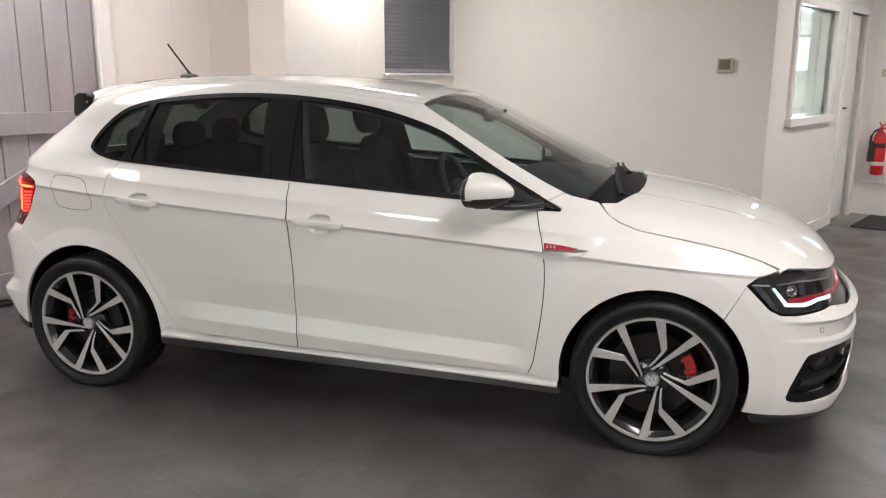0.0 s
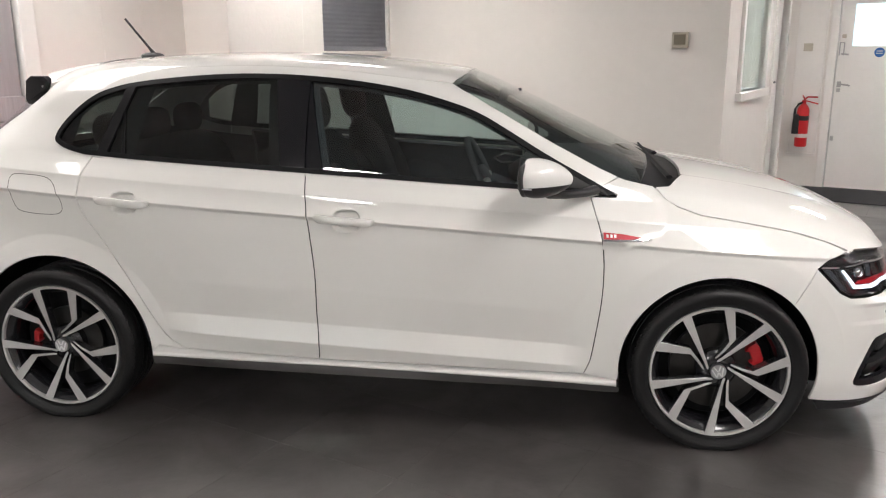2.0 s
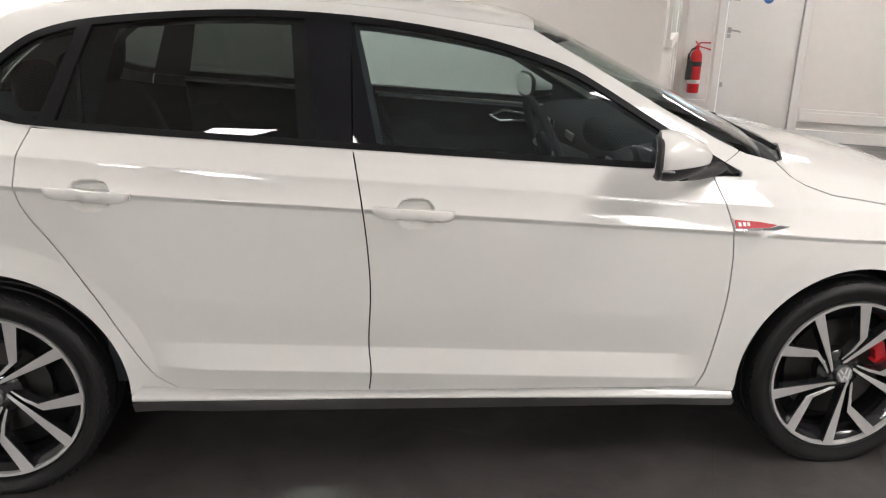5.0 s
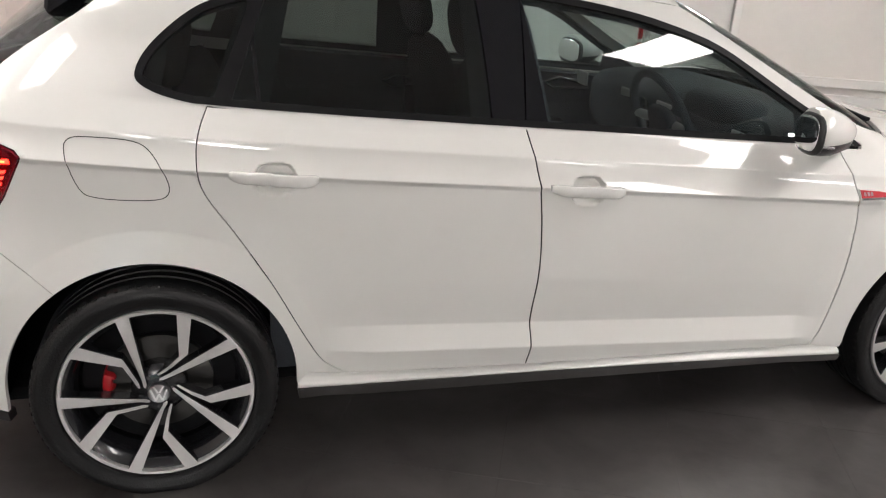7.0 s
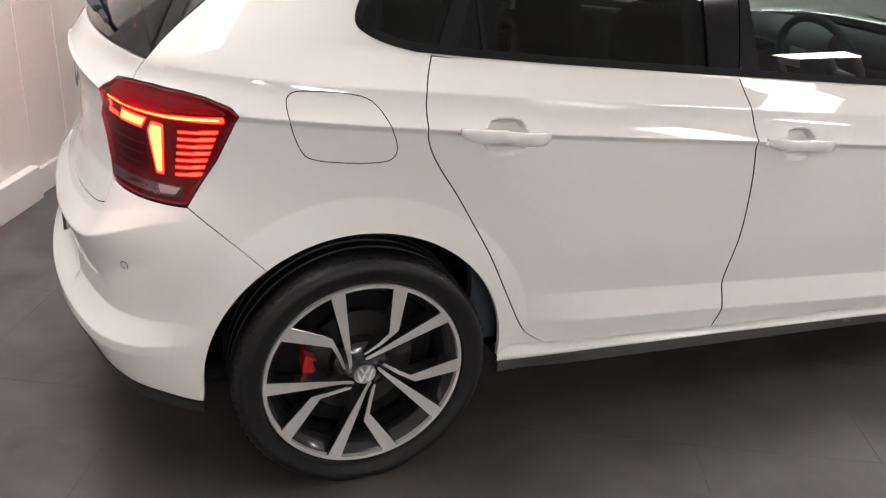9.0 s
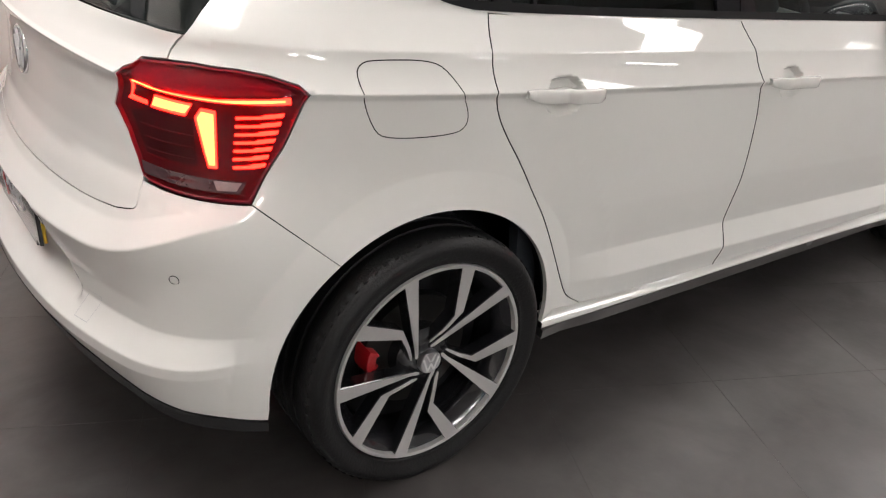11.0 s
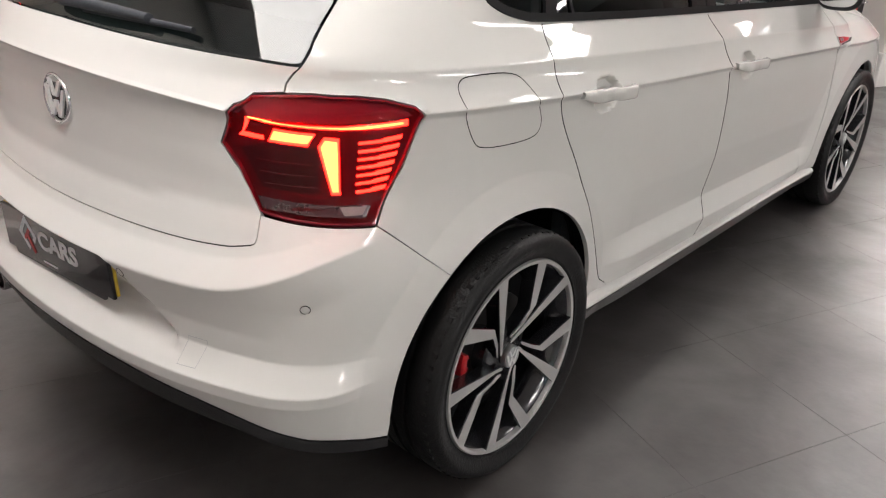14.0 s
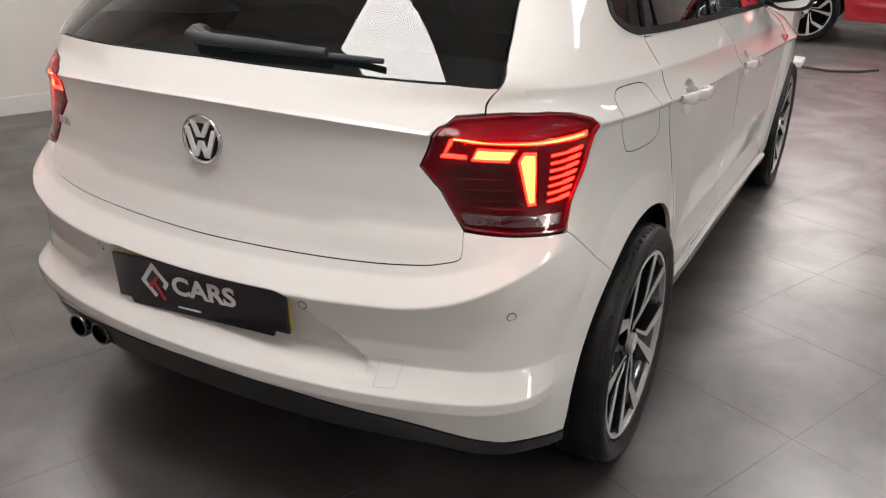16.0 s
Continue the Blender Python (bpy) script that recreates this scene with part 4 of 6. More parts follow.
    wing = ([(0.366, 0.292), (0.366, 0.315)] + arch(-0.004, 0.370, 0, 127) + [(-0.382, 0.751), (-0.318, 0.8495), (-0.270, 0.948), (-0.284, 0.964), (-0.333, 0.980), (-0.376, 0.987)] + hatch_line + soften(rail)[1:] + screen_edge[1:4] + [pillar_foot, (2.106, 0.968), (2.13, 0.95)])
    skin_part("side_frame", wing + [(2.074, belt(2.074) - 0.002)] + [(x, belt(x) - 0.004) for x in np.linspace(2.0, 0.25, 12)] + list(rear_shut) + [(0.47, sill_top(0.47) - 0.003), (0.40, 0.323)],
              PAINT, car, "white rear wing, roof rail and screen pillar", holes=[window_line], gap=0.0009, rows=[crease(o, -0.4, 0.15) for o in (-0.016, -0.009, -0.003, 0.003, 0.070, 0.077)] + [arch(-0.0, r, -5, 175, 60) for r in (0.398, 0.448, 0.455)], slope=SLOPE, mirror=flip, step=0.016)
    flap = soften([(-0.178, 0.972), (-0.162, 0.996), (-0.123, 0.998), (-0.018, 0.992), (0.022, 0.970), (0.058, 0.905), (0.064, 0.862), (0.031, 0.844), (-0.115, 0.850), (-0.150, 0.872)], 2, True)
    if not flip:
        a, b = grown(flap, 0.0011), grown(flap, -0.0011)
        skin_part("fuel_flap_gap", a, GAP, car, "thin dark gap round the fuel flap", holes=[b], lift=0.0007, rim=0, step=0.012)

    # front wing, bonnet edge
    bonnet_xy = [(2.306, 0.648), (2.345, 0.685), (2.39, 0.712), (2.467, 0.736), (2.614, 0.742), (2.78, 0.742), (2.90, 0.741), (2.998, 0.738)]
    bonnet_xz = [(x, float(meet(top_rays(np.array([x]), np.array([-y])))[0][0][2])) for x, y in bonnet_xy]
    skin_part("front_wing", front_shut[::-1] + [(2.078, 0.936), (2.165, 0.934), (2.168, 0.944), (2.112, 0.972), pillar_foot, screen_edge[-2], screen_edge[-1]] + bonnet_xz + [(3.008, 0.758), (2.910, 0.735), (2.868, 0.703)] + arch(2.547, 0.354, 46, 185) + [(2.192, 0.262)],
              PAINT, car, "white front wing over the wheel", gap=0.0018, rows=[crease(o, 2.1, 2.95) for o in (-0.016, -0.009, -0.003, 0.003, 0.070, 0.077)] + [arch(2.549, r, 30, 180, 60) for r in (0.398, 0.448, 0.455)], slope=SLOPE, mirror=flip, step=0.016)

    # window surrounds and panes
    inner = grown(window_line, -0.017)
    skin_part("window_seal", grown(window_line, 0.001), SEAL, car, "black rubber window surround", holes=[inner], lift=0.003, rim=0.015, step=0.012, mirror=flip)
    glass_cut = np.array(inner)

    def cut(x_low0, x_top0, x_low1, x_top1):
        """The part of the window opening between two slanting lines."""
        keep = []
        for i in range(len(glass_cut)):
            keep.append(tuple(glass_cut[i]))
        out = keep
        for xl, xt, sign in ((x_low0, x_top0, 1), (x_low1, x_top1, -1)):
            if xl is None:
                continue
            side = [sign * (x - (xl + (xt - xl) * (z - 1.02) / 0.34)) for x, z in out]
            made = []
            for i in range(len(out)):
                j = (i + 1) % len(out)
                if side[i] >= 0:
                    made.append(out[i])
                if (side[i] >= 0) != (side[j] >= 0):
                    k = side[i] / (side[i] - side[j])
                    made.append((out[i][0] + k * (out[j][0] - out[i][0]), out[i][1] + k * (out[j][1] - out[i][1])))
            out = made
        return out

    skin_part("quarter_glass", cut(None, None, 0.148, 0.292), DARK_GLASS, car, "dark tinted quarter window", lift=-0.004, rim=0.004, even=1, mirror=flip, step=0.025)
    skin_part("quarter_pillar", cut(0.150, 0.294, 0.196, 0.326), SEAL, car, "black window divider", lift=0.003, rim=0.02, mirror=flip, step=0.02)
    skin_part("rear_door_glass", cut(0.198, 0.328, 0.911, 0.875), DARK_GLASS, car, "dark tinted rear door window", lift=-0.004, rim=0.004, even=1, mirror=flip, step=0.025)
    skin_part("glass_divider", cut(0.286, 0.262, 0.296, 0.270), SEAL, car, "thin black glass divider", lift=0.0, rim=0.012, mirror=flip, step=0.02)
    skin_part("rear_pillar_cover", cut(0.913, 0.877, 1.006, 1.007), GLOSS, car, "gloss black pillar cover", lift=0.002, rim=0.02, mirror=flip, even=1, step=0.02)
    skin_part("front_pillar_cover", cut(1.011, 1.011, 1.076, 1.008), GLOSS, car, "gloss black pillar cover", lift=0.002, rim=0.02, mirror=flip, even=1, step=0.02)
    skin_part("front_door_glass", cut(1.078, 1.012, 1.955, 1.955), SIDE_GLASS, car, "clear green-tinted front door window", lift=-0.004, rim=0.004, even=1, mirror=flip, step=0.025)
    skin_part("mirror_triangle", cut(1.958, 1.958, None, None), PLASTIC, car, "black plastic corner by the mirror", lift=0.002, rim=0.02, mirror=flip, step=0.02)

    # door mirror
    shell = blob((0.20, 0.180, 0.152), 2.25, 36, 24)
    for v in shell.verts:
        k = max((v.co.x + 0.05) / 0.15, 0)
        v.co.z *= 1.0 - 0.42 * k ** 1.6
        v.co.z += 0.008 * (1 - k)
        v.co.y *= 1 - 0.50 * k ** 1.3
        v.co.y += 0.042 * k ** 1.3
        if v.co.z > 0:
            v.co.z *= 0.92 - 0.20 * min(max((-0.02 - v.co.y) / 0.07, 0), 1)
    bmesh.ops.bisect_plane(shell, geom=shell.verts[:] + shell.edges[:] + shell.faces[:], plane_co=(-0.050, 0, 0), plane_no=(-1, 0, 0), clear_outer=True)
    bmesh.ops.holes_fill(shell, edges=shell.edges)
    low = shell.copy()
    bmesh.ops.bisect_plane(shell, geom=shell.verts[:] + shell.edges[:] + shell.faces[:], plane_co=(0, 0, -0.020), plane_no=(0.05, 0, -1), clear_outer=True)
    bmesh.ops.bisect_plane(low, geom=low.verts[:] + low.edges[:] + low.faces[:], plane_co=(0, 0, -0.021), plane_no=(-0.05, 0, 1), clear_outer=True)
    bmesh.ops.holes_fill(shell, edges=shell.edges), bmesh.ops.holes_fill(low, edges=low.edges)
    at = pose(1.895, -0.882, 1.018, 0, 0, -16)
    door_mirror = part("door_mirror", shell, PAINT, car, "white door mirror shell", at, 50, flip)
    part("mirror_base", low, PLASTIC, door_mirror, "black mirror underside", at, 50, flip)
    part("indicator", box(-0.048, -0.010, -0.089, -0.082, -0.028, -0.022, 0.002), CHROME, door_mirror, "clear indicator strip", at @ pose(0, 0.004, 0), None, flip)
    part("mirror_arm", tube([(1.92, -0.865, 0.966), (1.985, -0.815, 0.955), (2.05, -0.78, 0.957), (2.09, -0.74, 0.962)], [0.026, 0.022, 0.022, 0.024], 12, 0.7), PLASTIC, door_mirror, "black mirror arm", None, 60, flip)
    part("mirror_housing", blob((0.026, 0.176, 0.122), 3.0, 28, 14), PLASTIC, door_mirror, "black glass surround", at @ pose(-0.050, 0, -0.002, -4), 60, flip)
    part("mirror_glass", blob((0.006, 0.156, 0.100), 3.0, 28, 14), MIRROR, door_mirror, "", at @ pose(-0.0620, 0, 0.000, -4), 60, flip)

    # tail lamp
    lamp_out = [(-0.270, 0.948), (-0.318, 0.8495), (-0.382, 0.752), (-0.512, 0.757), (-0.735, 0.769), (-0.776, 0.797), (-0.818, 0.8275), (-0.852, 0.857), (-0.881, 0.889), (-0.852, 0.965), (-0.806, 0.985), (-0.622, 0.990), (-0.492, 0.991), (-0.376, 0.987), (-0.333, 0.980), (-0.284, 0.964)]
    lamp = skin_part("tail_lamp", lamp_out, LAMP_RED, car, "lit red tail lamp with light bars", gap=0.0004, lift=-0.006, rim=0.02, step=0.016, mirror=flip)
    skin_part("lamp_edge", grown(lamp_out, -0.0032), LAMP_RIM, lamp, "red lamp edge", holes=[grown(lamp_out, -0.006)], lift=0.002, rim=0.012, step=0.012, mirror=flip)
    skin_part("lamp_cover", grown(lamp_out, -0.0062), LAMP_COVER, lamp, "clear red cover", lift=0.004, rim=0.0, step=0.016, mirror=flip).visible_shadow = False
    bars = [("light_bar", [(-0.300, 0.930), (-0.301, 0.940), (-0.428, 0.939), (-0.803, 0.949), (-0.846, 0.909), (-0.734, 0.907), (-0.734, 0.914), (-0.832, 0.916), (-0.795, 0.939), (-0.428, 0.929)], LAMP_GLOW),
            ("light_block", [(-0.711, 0.905), (-0.682, 0.928), (-0.510, 0.923), (-0.541, 0.900)], LAMP_GLOW),
            ("light_wedge", [(-0.504, 0.900), (-0.482, 0.917), (-0.437, 0.914), (-0.444, 0.810), (-0.470, 0.810)], LAMP_GLOW),
            ("bar_core", [(-0.700, 0.909), (-0.680, 0.924), (-0.519, 0.919), (-0.540, 0.905)], LAMP_HOT),
            ("bar_core", [(-0.495, 0.899), (-0.480, 0.911), (-0.443, 0.908), (-0.449, 0.815), (-0.466, 0.815)], LAMP_HOT),
            ("bar_core", [(-0.310, 0.9335), (-0.310, 0.9370), (-0.428, 0.9365), (-0.790, 0.9465), (-0.790, 0.9425), (-0.428, 0.9320)], LAMP_HOT),
            ("light_line", [(-0.744, 0.816), (-0.744, 0.818), (-0.480, 0.805), (-0.480, 0.803)], LAMP_RIM)]
    for i in range(7):
        z, k = 0.904 - 0.0152 * i, 0.0042 * i
        bars.append(("light_fin", [(-0.391 - 0.0018 * i, z - 0.0022), (-0.391 - 0.0018 * i, z + 0.0022), (-0.350 - k, z + 0.0040), (-0.347 - k, z + 0.0065), (-0.312 - k * 1.4, z + 0.0090), (-0.315 - k * 1.4, z + 0.0025), (-0.345 - k, z - 0.0005)], LAMP_GLOW))
    skin_part("lamp_top", [(-0.292, 0.945), (-0.300, 0.957), (-0.340, 0.973), (-0.380, 0.981), (-0.620, 0.984), (-0.800, 0.979), (-0.838, 0.962), (-0.820, 0.953), (-0.803, 0.953), (-0.428, 0.943)], LAMP_TOP, lamp, "bright red upper lens", lift=-0.005, rim=0.002, step=0.014, mirror=flip)
    skin_part("lamp_inner", [(-0.506, 0.812), (-0.735, 0.818), (-0.842, 0.886), (-0.735, 0.901), (-0.715, 0.901), (-0.545, 0.896), (-0.512, 0.896)], LAMP_DARK, lamp, "dark ribbed lens", lift=-0.005, rim=0.002, step=0.014, mirror=flip)
    for name, shape, mat in bars:
        skin_part(name, shape, mat, lamp, "glowing red element", lift=-0.003 if name == "bar_core" else -0.004, rim=0.001 if name == "bar_core" else 0.003, step=0.012, mirror=flip)
    skin_part("clear_strip", [(-0.749, 0.803), (-0.382, 0.789), (-0.398, 0.768), (-0.725, 0.781)], LAMP_CLEAR, lamp, "smoky clear strip", lift=0.0045, rim=0.003, step=0.015, mirror=flip)
    skin_part("reversing_light", [(-0.455, 0.789), (-0.390, 0.787), (-0.402, 0.773), (-0.448, 0.773)], LAMP_BACK, lamp, "pale reversing light", lift=0.0055, rim=0.002, step=0.015, mirror=flip)
    for i in range(3):
        z = 0.868 - 0.0215 * i
        skin_part("lamp_rib", [(-0.77 + 0.020 * i, z), (-0.77 + 0.020 * i, z + 0.002), (-0.515, z - 0.002), (-0.515, z - 0.004)], LAMP_RED, lamp, "faint red rib", lift=-0.003, rim=0.002, step=0.015, mirror=flip)

    # head lamp
    head_out = soften([(2.868, 0.705), (2.918, 0.734), (2.992, 0.755), (3.175, 0.746), (3.44, 0.721), (3.455, 0.690), (3.38, 0.642), (3.285, 0.616), (3.189, 0.606), (3.063, 0.597), (3.000, 0.598), (2.954, 0.618), (2.924, 0.655)], 1, True)
    head = skin_part("head_lamp", head_out, HEAD_BODY, car, "dark head lamp with a white line and red accent", gap=0.002, lift=-0.018, rim=0.01, step=0.016, mirror=flip)
    skin_part("lamp_cover", grown(head_out, -0.002), HEAD_COVER, head, "clear cover", lift=0.001, rim=0.018, step=0.016, mirror=flip).visible_shadow = False
    for name, shape, mat, lift in (("lamp_floor", [(3.00, 0.606), (3.02, 0.624), (3.122, 0.621), (3.216, 0.631), (3.33, 0.627), (3.285, 0.622), (3.189, 0.612), (3.063, 0.604)], GLOSS, -0.014),
                                   ("running_light", [(3.021, 0.625), (3.031, 0.636), (3.126, 0.635), (3.223, 0.647), (3.368, 0.640), (3.351, 0.630), (3.216, 0.634), (3.122, 0.622)], HEAD_GLOW, -0.010),
                                   ("side_light", [(2.962, 0.691), (2.971, 0.694), (3.033, 0.636), (3.021, 0.627)], HEAD_GLOW, -0.010),
                                   ("side_reflector", [(2.890, 0.700), (2.918, 0.699), (2.992, 0.616), (2.962, 0.624)], TRIM, -0.012),
                                   ("marker", [(2.884, 0.702), (2.892, 0.707), (2.952, 0.706), (2.952, 0.700)], SATIN, -0.010),
                                   ("red_accent", [(3.036, 0.639), (3.126, 0.638), (3.223, 0.650), (3.366, 0.642), (3.392, 0.656), (3.167, 0.660), (3.045, 0.652)], BADGE_RED, -0.012),
                                   ("top_strip", [(2.983, 0.706), (3.091, 0.716), (3.25, 0.712), (3.430, 0.697), (3.428, 0.693), (3.25, 0.707), (3.09, 0.711), (2.983, 0.703)], SATIN, -0.008),
                                   ("reflector", [(3.10, 0.664), (3.10, 0.706), (3.13, 0.706), (3.13, 0.664)], TRIM, -0.011),
                                   ("reflector", [(3.22, 0.664), (3.22, 0.702), (3.40, 0.690), (3.39, 0.664)], GLOSS, -0.012)):
        skin_part(name, shape, mat, head, "", lift=lift, rim=0.004, step=0.015, mirror=flip)
    for s, z in ((3.055, 0.682), (3.175, 0.684)):
        p, n = on_skin(s, z, None, -0.016)
        turn = n.to_track_quat("Y", "Z").to_matrix().to_4x4()
        part("lamp_lens", lathe([(0.0, 0.006), (0.008, 0.005), (0.014, 0.001), (0.017, 0.0), (0.019, 0.005), (0.022, 0.005), (0.023, 0.0)], 24), CHROME if s < 3.1 else GLOSS, head, "round projector lens", Matrix.Translation(p) @ turn, 50, flip)

    # front bumper openings
    fog = soften([(3.515, 0.440), (3.42, 0.464), (3.292, 0.472), (3.139, 0.444), (3.120, 0.427), (3.047, 0.284), (3.058, 0.258), (3.124, 0.250), (3.234, 0.258), (3.40, 0.275), (3.50, 0.33)], 1, True)
    scoop = skin_part("air_scoop", fog, GLOSS, car, "black corner air scoop", lift=-0.004, rim=0.02, holes=[grown(fog, -0.028)], step=0.016, mirror=flip)
    skin_part("scoop_back", grown(fog, -0.020), PLASTIC, scoop, "", lift=-0.045, rim=0.0, step=0.03, mirror=flip)
    skin_part("scoop_blade", [(3.12, 0.312), (3.13, 0.330), (3.46, 0.372), (3.46, 0.350)], PLASTIC, scoop, "", lift=-0.014, rim=0.03, step=0.02, mirror=flip)
    p, n = on_skin(3.22, 0.400, None, -0.040)
    part("fog_lamp", lathe([(0.0, 0.016), (0.03, 0.012), (0.040, 0.0), (0.044, 0.006), (0.047, 0.0)], 24), HEAD_BODY, scoop, "small round fog lamp", Matrix.Translation(p) @ n.to_track_quat("Y", "Z").to_matrix().to_4x4(), 50, flip)

    # red and silver blade on the wing
    badge = skin_part("wing_badge", [(2.117, 0.762), (2.116, 0.823), (2.20, 0.815), (2.292, 0.799), (2.262, 0.784), (2.205, 0.764)], PAINT, car, "white, red and silver blade badge", lift=0.004, rim=0.006, step=0.014, mirror=flip)
    skin_part("red_field", [(2.119, 0.797), (2.118, 0.820), (2.19, 0.814), (2.252, 0.804), (2.225, 0.797)], BADGE_RED, badge, "red field", lift=0.006, rim=0.003, step=0.014, mirror=flip)
    skin_part("silver_tip", [(2.119, 0.791), (2.119, 0.7955), (2.227, 0.796), (2.256, 0.803), (2.290, 0.799), (2.245, 0.790), (2.215, 0.791)], CHROME, badge, "silver edge", lift=0.006, rim=0.003, step=0.014, mirror=flip)
    for x in (2.128, 2.142, 2.155):
        skin_part("pale_mark", [(x, 0.803), (x, 0.813), (x + 0.008, 0.812), (x + 0.008, 0.802)], SATIN, badge, "", lift=0.0072, rim=0.001, step=0.014, mirror=flip)

# bumpers, tailgate, bonnet, roof and screens, across the whole car
M = 2 * TAIL
right_low = [(-0.376, 0.272), (-0.583, 0.298), (-0.883, 0.366), (-1.10, 0.392), (-1.285, 0.400)]
lamp_low = [(-0.382, 0.749), (-0.512, 0.755), (-0.733, 0.766)]
gate_low = soften([(-0.733, 0.766), (-0.733, 0.722), (-0.745, 0.712), (-0.789, 0.705), (-0.885, 0.692), (-1.031, 0.686), (-1.286, 0.681), (TAIL, 0.680)])


bumper = [(TAIL, 0.402)] + [(s, z) for s, z in right_low[::-1]] + arch(-0.004, 0.370, 182, 127, 20) + lamp_low + gate_low[1:]
bumper = bumper + [(M - s, z) for s, z in bumper[1:-1][::-1]]
bump_rows = []
for low_z in (0.6010, 0.6038, 0.6082, 0.6110, 0.656, 0.664):
    s = np.linspace(-2.50, -0.30, 150)
    z = np.full(len(s), low_z)
    for _ in range(6):
        a = np.abs(meet(ring_rays(s, z))[0][:, 1])
        z = low_z + (0.05 * a * a + 1.2 * np.maximum(a - 0.5, 0) ** 2) * ramp(0.85, 0.72, z)
    bump_rows.append([(p, q) for p, q in zip(s, z)])
bump_rows += [[(-2.4, z), (-0.4, z)] for z in (0.398, 0.403, 0.422, 0.428, 0.475, 0.481)]
rear_bumper = skin_part("rear_bumper", bumper, PAINT, car, "white rear bumper with parking sensors", gap=0.0004, rows=bump_rows + [arch(0.0, r, 125, 185, 30) for r in (0.398, 0.448, 0.455)], step=0.013)
low = [(-0.376, 0.268)] + [(s, z - 0.004) for s, z in right_low[1:]] + [(TAIL, 0.398)]
valance = low + [(M - s, z) for s, z in low[:-1][::-1]] + [(M + 0.374, 0.243)] + [(M + 0.60, 0.262), (M + 0.9, 0.30), (TAIL, 0.315), (-0.9, 0.30), (-0.60, 0.262), (-0.374, 0.243)]
skin_part("rear_valance", valance, PLASTIC, car, "black diffuser under the rear bumper", lift=0.002, rim=0.03, step=0.02)
for s, z in ((-0.580, 0.603), (-1.088, 0.590), (M + 1.088, 0.590), (M + 0.580, 0.603)):
    p, n = on_skin(s, z)
    turn = Matrix.Translation(p) @ n.to_track_quat("Y", "Z").to_matrix().to_4x4()
    sensor = part("parking_sensor", lathe([(0.0, 0.0012), (0.0085, 0.001), (0.0088, -0.002)], 24), PAINT, rear_bumper, "", turn, 40)
    part("sensor_ring", lathe([(0.0090, -0.002), (0.0090, 0.0008), (0.0104, 0.0008), (0.0104, -0.002)], 24, closed=True), GAP, rear_bumper, "thin dark sensor ring", turn)
hook = [(-0.929, 0.487), (-0.881, 0.489), (-0.880, 0.440), (-0.924, 0.438)]
skin_part("tow_cover_gap", grown(hook, 0.0006), SATIN, rear_bumper, "faint outline of the towing eye cover", holes=[grown(hook, -0.0005)], lift=0.0006, rim=0, step=0.01)
for y in (0.345, 0.425):
    pipe = part("tail_pipe", lathe([(0.026, -0.735), (0.031, -0.735), (0.033, -0.730), (0.033, -0.56), (0.028, -0.56), (0.028, -0.728)], 28, "x", closed=True), PIPE, car, "dark chrome tail pipe", pose(0.052, y, 0.344), 40)
    part("pipe_inside", lathe([(0.0, -0.66), (0.030, -0.66)], 28, "x"), GAP, pipe, "", pose(0.052, y, 0.344))

glass_low = [(-0.555, 1.035), (-0.75, 1.039), (-0.988, 1.045), (-1.20, 1.050), (TAIL, 1.053)]
lamp_in = [(-0.735, 0.769), (-0.776, 0.797), (-0.818, 0.8275), (-0.852, 0.857), (-0.881, 0.889), (-0.852, 0.965), (-0.806, 0.985), (-0.640, 0.990)] + [(s_of(gate_x(z) - 0.0015, z), z) for z in (0.9905, 1.005, 1.020, 1.034)]
gate = gate_low[::-1][:-1] + lamp_in + glass_low[1:]
gate = gate + [(M - s, z) for s, z in gate[1:-1][::-1]]
tailgate = skin_part("tailgate", gate, PAINT, car, "white tailgate with a pressed crease", gap=0.002, rows=[[(s, z - 0.082 * (s - TAIL) ** 2) for s in np.linspace(TAIL - 0.56, TAIL + 0.56, 60)] for z in (0.945, 0.965, 0.9735, 0.9765, 0.9805, 0.984)], step=0.018)
rear_glass = [(s_of(gate_x(z) - 0.003, z), z) for z in np.linspace(1.040, 1.300, 18)]
pane_edge = [on_skin(s, z + 0.0015)[0] for s, z in dense(glass_low[::-1], 0.02, closed=False)[:-1]] + [on_skin(s, z)[0] for s, z in rear_glass]
rear_pane = [(p.x, p.y) for p in pane_edge] + [(-0.110, -0.45), (-0.160, -0.25), (-0.168, 0.0)]
rear_pane = rear_pane + [(x, -y) for x, y in rear_pane[1:-1][::-1]]
skin_part("rear_window", rear_pane, DARK_GLASS, tailgate, "dark tinted rear window", rays=top_rays, gap=0.001, lift=-0.001, rim=0.006, step=0.03, even=0)

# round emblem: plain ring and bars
p, n = on_skin(TAIL + 0.006, 0.885)
turn = Matrix.Translation(p) @ n.to_track_quat("Y", "Z").to_matrix().to_4x4()
emblem = part("emblem", lathe([(0.0, 0.004), (0.044, 0.003), (0.047, 0.0)], 40), GLOSS, tailgate, "round chrome emblem", turn, 40)
part("emblem_ring", lathe([(0.046, 0.0), (0.0475, 0.007), (0.052, 0.009), (0.0555, 0.006), (0.056, 0.0)], 48, closed=True), CHROME, emblem, "chrome ring", turn, 60)


